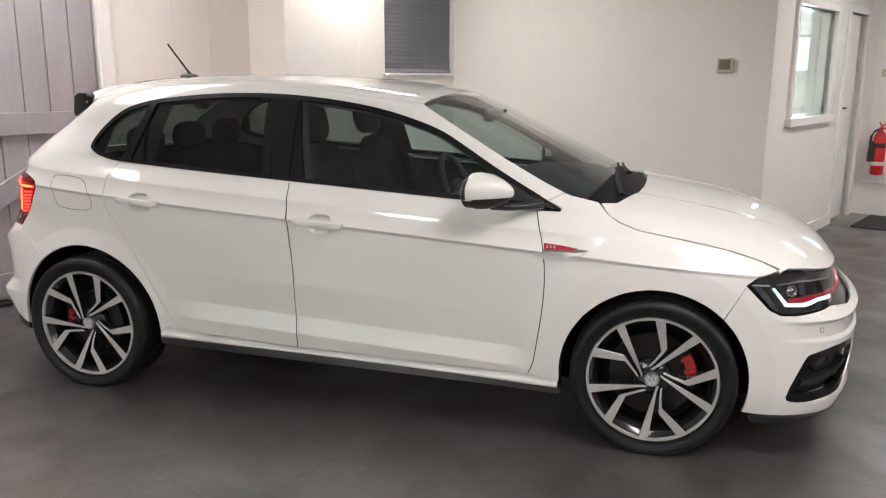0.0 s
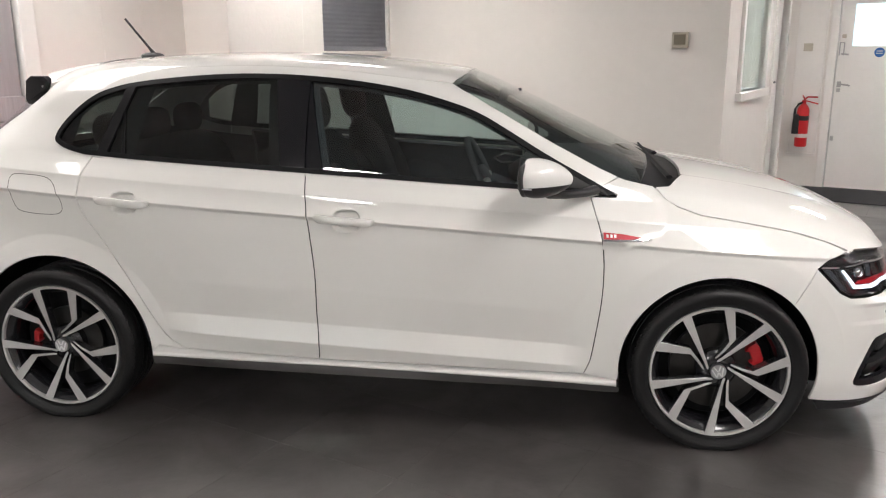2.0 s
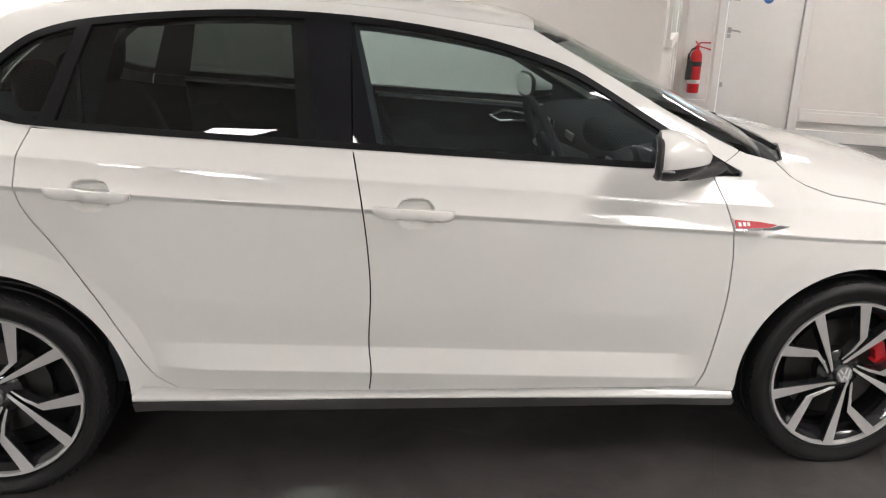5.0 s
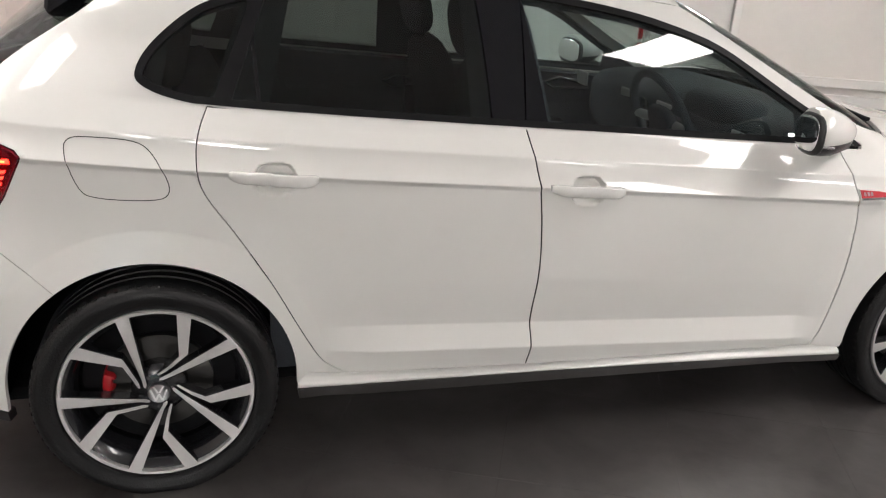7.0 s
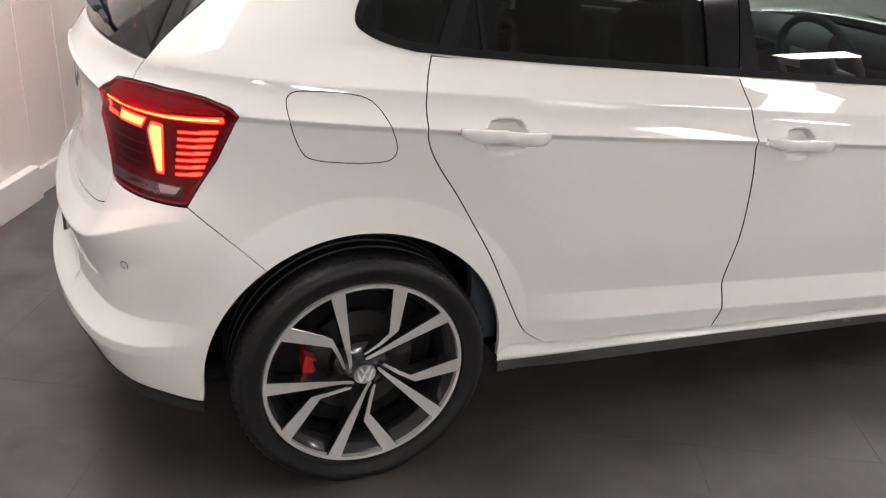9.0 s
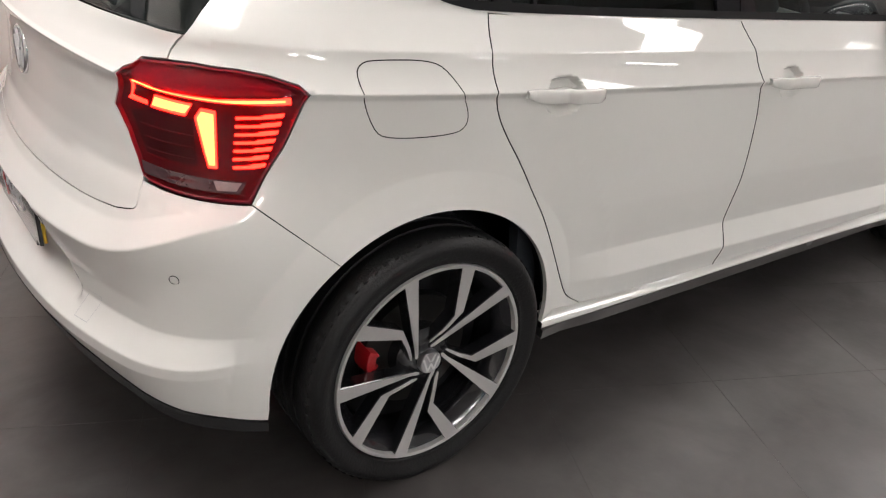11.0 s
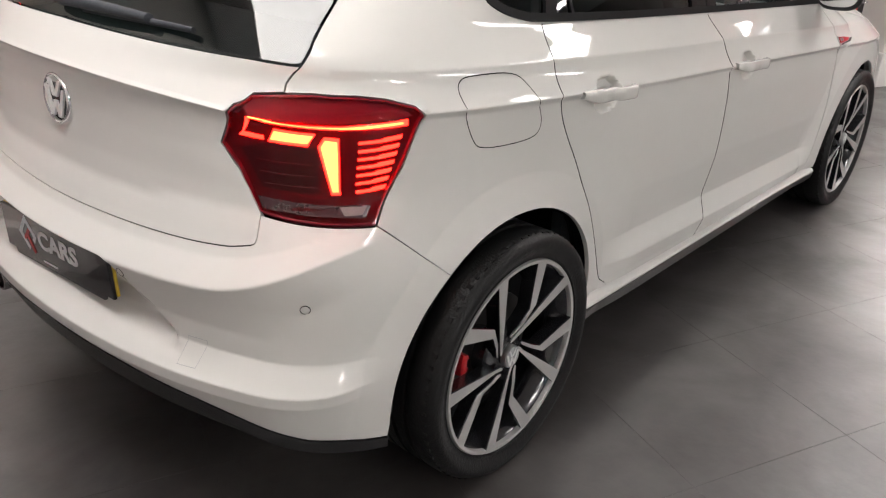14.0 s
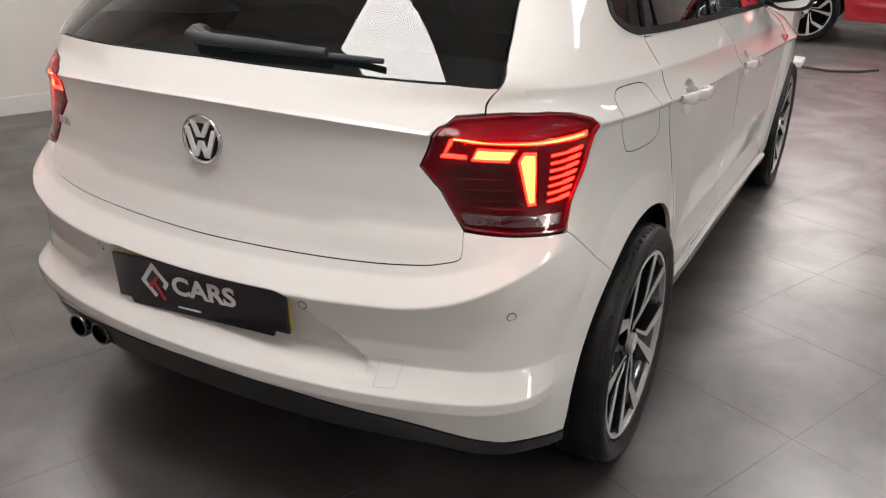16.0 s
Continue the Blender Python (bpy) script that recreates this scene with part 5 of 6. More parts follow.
def emblem_bars(name, r, y, thick, w, parent, label, m=None, mat=BRIGHT):
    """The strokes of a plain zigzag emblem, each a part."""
    for zig in (((-0.50, 0.86), (-0.10, 0.10), (0.10, 0.10), (0.50, 0.86)), ((-0.84, 0.50), (-0.36, -0.86), (0.0, -0.08), (0.36, -0.86), (0.84, 0.50))):
        for (ax, az), (bx, bz) in zip(zig, zig[1:]):
            if az == bz:
                continue
            bm = prism([((ax - w / 2) * r, az * r), ((bx - w / 2) * r, bz * r), ((bx + w / 2) * r, bz * r), ((ax + w / 2) * r, az * r)], thick)
            bm.transform(Matrix.Translation((0, y, 0)))
            part(name, bm, mat, parent, label, m)


emblem_bars("emblem_bar", 0.046, 0.004, 0.005, 0.26, emblem, "bright chrome bar", turn)
for k in range(4):
    skin_part("name_mark", [(M + 0.87 - k * 0.02, 0.828), (M + 0.87 - k * 0.02, 0.846), (M + 0.884 - k * 0.02, 0.846), (M + 0.884 - k * 0.02, 0.828)], SATIN, tailgate, "small silver mark", lift=0.003, rim=0.003, step=0.02)

# show plate on the bumper
plate = thing("show_plate", "black show plate with white lettering on the rear bumper", "plate")
plate.matrix_world = Matrix.Translation((-0.671, 0.0, 0.548 - SAG)) @ pose(0, 0, 0, 0, -4, -90)
part("board", prism([(-0.26, -0.056), (-0.26, 0.055), (0.26, 0.055), (0.26, -0.056), (0.222, -0.056), (0.215, -0.070), (-0.215, -0.070), (-0.222, -0.056)], 0.008, 0.002), PLATE_BLACK, plate)
part("backing", box(-0.262, 0.262, 0.009, 0.016, -0.052, 0.056, 0.002), PLATE_YELLOW, plate, "yellow rear edge")


def stroke(points, w):
    """A flat line with mitred corners along points (x, z)."""
    p = np.array(points, float)
    d = np.diff(p, axis=0)
    d /= np.hypot(*d.T)[:, None]
    n = np.stack([-d[:, 1], d[:, 0]], 1)
    m = np.vstack([n[:1], n[:-1] + n[1:], n[-1:]])
    m /= np.maximum(np.sum(m * m, 1), 0.8)[:, None] ** 0.5
    m[1:-1] /= np.maximum(np.sum(m[1:-1] * n[1:], 1), 0.5)[:, None]
    return prism([tuple(v) for v in np.vstack([p + m * w / 2, (p - m * w / 2)[::-1]])], 0.001)


part("emblem_outline", stroke([(-0.128, -0.036), (-0.164, 0.0), (-0.127, 0.040), (-0.089, 0.001), (-0.099, -0.012)], 0.011), PLATE_WHITE, plate, "white outline shape", Matrix.Translation((0, -0.0015, 0)))
part("emblem_stroke", stroke([(-0.145, -0.013), (-0.115, 0.014)], 0.009), PLATE_RED, plate, "red bar", Matrix.Translation((0, -0.0018, 0)))
part("emblem_stroke", stroke([(-0.128, 0.0), (-0.101, -0.042)], 0.009), PLATE_RED, plate, "red bar", Matrix.Translation((0, -0.0020, 0)))
words = bpy.data.curves.new("lettering", "FONT")
words.body, words.size, words.extrude, words.align_x, words.align_y, words.offset = "CARS", 0.076, 0.0006, "LEFT", "CENTER", 0.0022
words.materials.append(PLATE_WHITE)
lettering = new("lettering", words)
lettering.parent = plate
lettering.matrix_local = pose(-0.072, -0.0012, 0.0, 90, 0, 0) @ Matrix.Diagonal((1.04, 0.80, 1, 1))
part("small_print", box(-0.062, 0.008, -0.002, -0.001, -0.054, -0.0495), PLATE_WHITE, plate, "row of tiny print")

# rear wiper
wiper = part("rear_wiper", tube([(-0.535, 0.060, 1.098), (-0.550, 0.045, 1.094), (-0.552, 0.0, 1.088), (-0.552, -0.10, 1.089), (-0.542, -0.20, 1.087), (-0.531, -0.29, 1.084), (-0.530, -0.292, 1.084)], [0.010, 0.020, 0.019, 0.0165, 0.014, 0.012, 0.004], 12, 0.75), TRIM, car, "black rear wiper arm", None, 50)
part("wiper_pivot", blob((0.045, 0.05, 0.045), 2.4), PLASTIC, wiper, "", Matrix.Translation((-0.528, 0.045, 1.090)), 60)
part("wiper_blade", tube([(-0.540, -0.06, 1.072), (-0.533, -0.2, 1.076), (-0.516, -0.36, 1.076), (-0.512, -0.41, 1.076)], [0.008, 0.008, 0.0065, 0.006], 8), TRIM, wiper, "rubber wiper blade", None, 50)

# front bumper and grille
N = 2 * NOSE
fb = arch(2.547, 0.354, -18, 46, 20) + [(2.866, 0.702), (2.951, 0.615), (2.998, 0.594), (3.063, 0.593), (3.189, 0.602), (3.285, 0.611), (3.36, 0.602), (3.45, 0.592), (NOSE, 0.590)]
fb = fb + [(N - s, z) for s, z in fb[:-1][::-1]] + [(N - 2.95, 0.200), (N - 3.2, 0.198), (NOSE, 0.20), (3.2, 0.198), (2.95, 0.200)]
lower_grille = [(3.62, 0.25), (3.60, 0.42), (N - 3.60, 0.42), (N - 3.62, 0.25)]
front_bumper = skin_part("front_bumper", fb, PAINT, car, "white front bumper", gap=0.0018, holes=[grown(fog, 0.001), [(N - s, z) for s, z in grown(fog, 0.001)], lower_grille], step=0.02, rows=[arch(2.549, r, -20, 60, 30) for r in (0.398, 0.448, 0.455)] + [[(2.95, z), (N - 2.95, z)] for z in (0.488, 0.493, 0.503, 0.508, 0.554, 0.559, 0.567, 0.573)])
skin_part("lower_grille", grown(lower_grille, 0.004), PLASTIC, front_bumper, "black lower grille", lift=-0.03, rim=0.0, step=0.04)
splitter = [(2.905, 0.197), (3.2, 0.195), (NOSE, 0.197), (N - 3.2, 0.195), (N - 2.905, 0.197), (N - 2.92, 0.168), (NOSE, 0.170), (2.92, 0.168)]
skin_part("splitter", splitter, PLASTIC, front_bumper, "black splitter lip", lift=0.006, rim=0.05, step=0.03)
upper_grille = [(3.444, 0.724), (3.459, 0.690), (3.384, 0.642), (3.290, 0.614), (3.36, 0.604), (3.45, 0.594), (N - 3.45, 0.594), (N - 3.36, 0.604), (N - 3.290, 0.614), (N - 3.384, 0.642), (N - 3.459, 0.690), (N - 3.444, 0.724)]
grille = skin_part("upper_grille", upper_grille, GLOSS, car, "black honeycomb grille with a red line", lift=-0.02, rim=0.0, step=0.03)
skin_part("red_line", [(3.40, 0.640), (3.40, 0.647), (N - 3.40, 0.647), (N - 3.40, 0.640)], BADGE_RED, grille, "red grille line", lift=-0.008, rim=0.01, step=0.03)
p, n = on_skin(3.187, 0.533)
part("parking_sensor", lathe([(0.0, 0.0012), (0.0085, 0.001), (0.0088, -0.002)], 24), PAINT, front_bumper, "", Matrix.Translation(p) @ n.to_track_quat("Y", "Z").to_matrix().to_4x4(), 40)
part("sensor_ring", lathe([(0.0090, -0.002), (0.0090, 0.0008), (0.0104, 0.0008), (0.0104, -0.002)], 24, closed=True), GAP, front_bumper, "thin dark sensor ring", Matrix.Translation(p) @ n.to_track_quat("Y", "Z").to_matrix().to_4x4())

bonnet_half = [(2.470, 0.0), (2.465, 0.20), (2.440, 0.42), (2.375, 0.58), (2.315, 0.648)] + bonnet_xy[1:] + [(p.x, -p.y) for p in (on_skin(s, z + 0.003)[0] for s, z in dense([(3.015, 0.755), (3.175, 0.746), (3.44, 0.722), (3.60, 0.716), (NOSE, 0.714)], 0.03, closed=False)[1:])]
bonnet = [(x, -y) for x, y in bonnet_half] + [(x, y) for x, y in bonnet_half[1:-1][::-1]]
bonnet_lid = skin_part("bonnet", bonnet, PAINT, car, "white bonnet with raised edges", rays=top_rays, gap=0.002, rows=[[(x, s * y) for x in np.linspace(2.3, 3.3, 30)] for y in (0.355, 0.365, 0.415, 0.425) for s in (1, -1)], step=0.025)
glass_foot = [(2.262, 0.664), (2.285, 0.57), (2.312, 0.42), (2.332, 0.20), (2.338, 0.0)]
top_edge = [(1.585, 0.0), (1.583, 0.25), (1.572, 0.43), (1.548, 0.545)]
ws = top_edge + screen_xy[1:] + glass_foot[1:]
windscreen = skin_part("windscreen", [(x, -y) for x, y in ws] + [(x, y) for x, y in ws[1:-1][::-1]], SCREEN_GLASS, car, "clear laminated windscreen", rays=top_rays, gap=0.002, lift=-0.002, rim=0.005, step=0.03)
cowl = glass_foot + bonnet_half[:5]
skin_part("scuttle", [(x, -y) for x, y in cowl], SEAL, car, "black scuttle panel", rays=top_rays, lift=-0.012, rim=0.02, step=0.02)
skin_part("scuttle", [(x, y) for x, y in cowl], SEAL, car, "black scuttle panel", rays=top_rays, lift=-0.012, rim=0.02, step=0.02)
for y0, y1 in ((-0.50, 0.10), (-0.02, 0.52)):
    a, _ = on_skin(2.385, y0, top_rays, 0.008)
    b, _ = on_skin(2.325, y1, top_rays, 0.012)
    part("wiper", tube([a, a.lerp(b, 0.4) + Vector((-0.012, 0, 0.006)), b], [0.013, 0.010, 0.005], 8, 0.6), SEAL, car, "black windscreen wiper", None, 50)


def hoop_angle(x, z):
    p, _ = on_skin(x, z)
    return math.degrees(math.atan2(p.z - 0.75, -p.y))


rail_hoop = [(x, hoop_angle(x, z)) for x, z in soften(rail)]
front_hoop = [(x, math.degrees(math.atan2(float(top_height(np.array([x]), np.array([y]))[0]) - 0.75, y))) for x, y in top_edge[::-1][1:]]
roof = rail_hoop + front_hoop
roof = roof + [(x, 180 - a) for x, a in roof[:-1][::-1]] + [(-0.10, 130), (-0.11, 90), (-0.10, 50)]


def roof_rays(x, a):
    return hoop_rays(x, a * 100)


skin_part("roof", [(x, a / 100) for x, a in roof], PAINT, car, "white roof", rays=roof_rays, rim=0.01, step=0.03)
# roof spoiler
verts, faces = [], []
nx, ny = 8, 24
for i in range(nx + 1):
    for j in range(ny + 1):
        k, w = i / nx, 2 * j / ny - 1
        x = 0.06 - 0.25 * k + 0.05 * w * w * k
        y = w * (0.520 + 0.022 * k)
        z = float(1.456 - 0.085 * (x - 0.6) ** 2 - 0.10 * y * y - 0.14 * y ** 4) + 0.003 - 0.012 * k * k - 0.035 * max(abs(w) - 0.86, 0) / 0.14
        verts.append((x, y, z))
top_n = len(verts)
verts += [(x + (0.004 if i >= top_n - ny - 1 else 0), y * 0.985, z - 0.085 + 0.045 * (i // (ny + 1)) / nx) for i, (x, y, z) in enumerate(verts)]
for i in range(nx):
    for j in range(ny):
        a, b, c, d = i * (ny + 1) + j, i * (ny + 1) + j + 1, (i + 1) * (ny + 1) + j + 1, (i + 1) * (ny + 1) + j
        faces += [(a, b, c, d), (top_n + d, top_n + c, top_n + b, top_n + a)]
for j in range(ny):
    a, d = nx * (ny + 1) + j, nx * (ny + 1) + j + 1
    faces.append((a, d, top_n + d, top_n + a))
for i in range(nx):
    for j in (0, ny):
        a, d = i * (ny + 1) + j, (i + 1) * (ny + 1) + j
        faces.append((a, d, top_n + d, top_n + a) if j == 0 else (d, a, top_n + a, top_n + d))
bm = bmesh.new()
made = [bm.verts.new(v) for v in verts]
for f in faces:
    bm.faces.new([made[i] for i in f])
bmesh.ops.recalc_face_normals(bm, faces=bm.faces)
spoiler = part("roof_spoiler", bm, PAINT, car, "white roof spoiler with black end blades", None, 35)
for flip in (False, True):
    part("spoiler_blade", prism([(-0.10, 1.335), (-0.13, 1.362), (-0.190, 1.364), (-0.215, 1.345), (-0.225, 1.270), (-0.215, 1.250), (-0.15, 1.245)], 0.035, 0.006), GLOSS, spoiler, "gloss black side blade", pose(0, -0.550, 0, 0, 0, -4), 40, flip)
mast = part("aerial", blob((0.115, 0.036, 0.032), 2.0), PLASTIC, car, "black rod aerial", Matrix.Translation((0.083, 0, 1.440)), 60)
part("rod", tube([(0.090, 0, 1.448), (0.070, 0, 1.475), (0.02, 0, 1.537), (-0.037, 0, 1.608)], [0.011, 0.006, 0.005, 0.005], 10), PLASTIC, mast, "", None, 60)

# dark inner shell, so that gaps and arches look into the body
for flip in (False, True):
    skin_part("inner_shell", [(2.20, 0.20), (2.20, 0.93)] + [(x, belt(x) - 0.03) for x in (2.0, 1.0, 0.2)] + [(-0.30, 1.09), (-0.55, 0.98), (-0.60, 0.45)] + arch(-0.004, 0.43, 170, 0, 24) + [(0.43, 0.22)], GAP, car, "dark inner body", lift=-0.035, rim=0.0, step=0.05, mirror=flip)
    skin_part("inner_shell", [(2.20, 0.40), (2.20, 0.92), (2.9, 0.80), (3.30, 0.70), (3.4, 0.30), (2.98, 0.30)] + arch(2.547, 0.42, 0, 172, 24), GAP, car, "dark inner body", lift=-0.05, rim=0.0, step=0.05, mirror=flip)
    for cx, r in ((-0.004, 0.395), (2.547, 0.38)):
        bm = bmesh.new()
        rows_ = [[bm.verts.new((cx + r * math.cos(radians(a)), y, 0.315 + r * math.sin(radians(a)))) for a in range(-8, 189, 7)] for y in (-0.765, -0.42)]
        for i in range(len(rows_[0]) - 1):
            bm.faces.new((rows_[0][i], rows_[0][i + 1], rows_[1][i + 1], rows_[1][i]))
        back = [bm.verts.new((cx + r * math.cos(radians(a)), -0.42, 0.315 + r * math.sin(radians(a)))) for a in range(-8, 189, 7)]
        bm.faces.new(back)
        part("wheel_liner", bm, GAP, car, "black wheel arch liner", None, None, flip)
gate_in = [(-0.62, 0.30), (-0.62, 0.98), (-0.60, 1.03), (TAIL, 1.04)]
gate_in = gate_in + [(M - s, z) for s, z in gate_in[:-1][::-1]] + [(TAIL, 0.30)]
skin_part("inner_tail", gate_in, GAP, car, "dark inner tail", lift=-0.05, rim=0.0, step=0.06)
part("floor_pan", box(-0.50, 3.15, -0.62, 0.62, 0.20, 0.25, 0.02), GAP, car, "dark floor pan")
part("parcel_shelf", box(-0.42, 0.02, -0.54, 0.54, 0.975, 0.995, 0.008), TRIM, car, "dark parcel shelf")
part("engine_bulkhead", box(2.20, 2.26, -0.66, 0.66, 0.22, 0.90, 0.01), GAP, car, "dark bulkhead")

# cabin
liner_half = [(x, a + 1.5) for x, a in rail_hoop] + front_hoop
liner = liner_half + [(x, 180 - a) for x, a in liner_half[:-1][::-1]] + [(-0.04, 120), (-0.05, 90), (-0.04, 60)]
skin_part("headliner", [(x, a / 100) for x, a in liner], LINER, car, "pale headliner", rays=roof_rays, lift=-0.03, rim=0.0, step=0.06)
for flip in (False, True):
    skin_part("pillar_lining", window_line, TRIM, car, "dark pillar linings", holes=[cut(0.30, 0.38, 0.86, 0.84), cut(1.10, 1.03, 1.93, 1.93), cut(0.03, 0.1, 0.14, 0.27)], lift=-0.03, rim=0.0, step=0.04, mirror=flip)
    for x0, x1 in ((0.30, 1.0), (1.06, 2.05)):
        card = skin_part("door_card", [(x0, 0.30), (x0, belt(x0) + 0.012), (x1, belt(x1) + 0.012), (x1, 0.30)], TRIM, car, "dark inner door panel", lift=-0.07, rim=0.03, step=0.06, mirror=flip)
        part("inner_handle", merge(tube([(x0 + 0.58, -0.655, 0.90), (x0 + 0.64, -0.640, 0.925), (x0 + 0.78, -0.640, 0.90), (x0 + 0.80, -0.655, 0.875), (x0 + 0.62, -0.655, 0.875), (x0 + 0.58, -0.655, 0.90)], 0.007, 8)), CHROME, card, "chrome inner door handle", None, 60, flip)
        part("armrest", blob((0.46, 0.09, 0.05), 3), TRIM, card, "", Matrix.Translation((x0 + 0.45, -0.64, 0.72)), 60, flip)


def seat(y, x, back_x, wide=0.50):
    s = part("seat_base", blob((0.54, wide, 0.20), 3.2), CLOTH, car, "dark cloth seat base", Matrix.Translation((x, y, 0.46)), 60)
    back = part("seat_back", blob((0.15, wide, 0.70), 3.0), CLOTH, car, "dark cloth seat back", Matrix.Translation((back_x, y, 0.80)) @ pose(0, 0, 0, 0, -17, 0), 60)
    for dy in (-0.20, 0.20):
        part("bolster", blob((0.14, 0.12, 0.52), 2.6), CLOTH, back, "", Matrix.Translation((back_x + 0.06, y + dy * wide / 0.5, 0.78)) @ pose(0, 0, 0, 0, -17, 0), 60)
    rest = part("headrest", blob((0.10, 0.27, 0.20), 2.8), CLOTH, back, "dark headrest on two steel rods", Matrix.Translation((back_x - 0.135, y, 1.235)) @ pose(0, 0, 0, 0, -12, 0), 60)
    for dy in (-0.06, 0.06):
        part("headrest_rod", tube([(back_x - 0.10, y + dy, 1.08), (back_x - 0.125, y + dy, 1.19)], 0.006, 8), CHROME, back)


for y in (-0.36, 0.36):
    seat(y, 1.38, 1.08)
rear_bench = part("rear_bench", blob((0.50, 1.24, 0.20), 4), CLOTH, car, "dark cloth rear bench", Matrix.Translation((0.52, 0, 0.48)), 60)
part("bench_back", blob((0.15, 1.24, 0.62), 4), CLOTH, rear_bench, "", Matrix.Translation((0.20, 0, 0.78)) @ pose(0, 0, 0, 0, -20, 0), 60)
for y in (-0.38, 0.0, 0.38):
    part("headrest", blob((0.09, 0.26, 0.15), 2.8), CLOTH, rear_bench, "dark headrest", Matrix.Translation((0.06, y, 1.13)), 60)
dash = part("dashboard", blob((0.52, 1.36, 0.30), 4, 36, 20), TRIM, car, "dark dashboard", Matrix.Translation((2.05, 0, 0.86)), 60)
part("binnacle", blob((0.20, 0.34, 0.11), 3), TRIM, dash, "hooded dials", Matrix.Translation((1.90, -0.36, 0.99)), 60)
part("centre_screen", box(-0.006, 0.006, -0.11, 0.11, -0.065, 0.065, 0.004), GLOSS, dash, "black touch screen", pose(1.782, 0.02, 0.90, 0, -10, -12))
for y in (0.60, -0.62, 0.16, -0.13):
    part("air_vent", box(-0.006, 0.004, -0.055, 0.055, -0.03, 0.03, 0.006), SATIN, dash, "silver-rimmed vent", pose(1.80, y, 0.93))
part("console", box(1.15, 1.90, -0.11, 0.11, 0.25, 0.60, 0.03), TRIM, car, "dark centre console")
wheel_at = Matrix.Translation((1.665, -0.36, 0.935)) @ pose(0, 0, 0, 0, -24, 0)
bm = lathe([(0.182 + 0.014 * math.cos(a), 0.014 * math.sin(a)) for a in np.linspace(0, 2 * math.pi, 12, endpoint=False)], 48, "x", closed=True)
steering = part("steering_wheel", bm, TRIM, car, "black leather steering wheel", wheel_at, 70)
part("steering_hub", blob((0.05, 0.15, 0.13), 3), TRIM, steering, "", wheel_at, 60)
for a in (0, 180, 270):
    part("steering_spoke", tube([(0.01, 0.05 * math.cos(radians(a)), 0.05 * math.sin(radians(a))), (0, 0.178 * math.cos(radians(a)), 0.178 * math.sin(radians(a)))], 0.016, 8), SATIN, steering, "silver spoke insert", wheel_at, 60)
part("steering_column", tube([(1.68, -0.36, 0.93), (1.95, -0.36, 0.82)], 0.04, 12), TRIM, steering, "", None, 60)
part("cabin_mirror", blob((0.04, 0.23, 0.065), 3), TRIM, car, "black cabin mirror", Matrix.Translation((1.72, 0.0, 1.265)) @ pose(0, 0, 0, 0, 8, 0), 60)
part("mirror_stem", tube([(1.73, 0, 1.27), (1.80, 0, 1.283)], 0.012, 8), TRIM, car, "", None, 60)


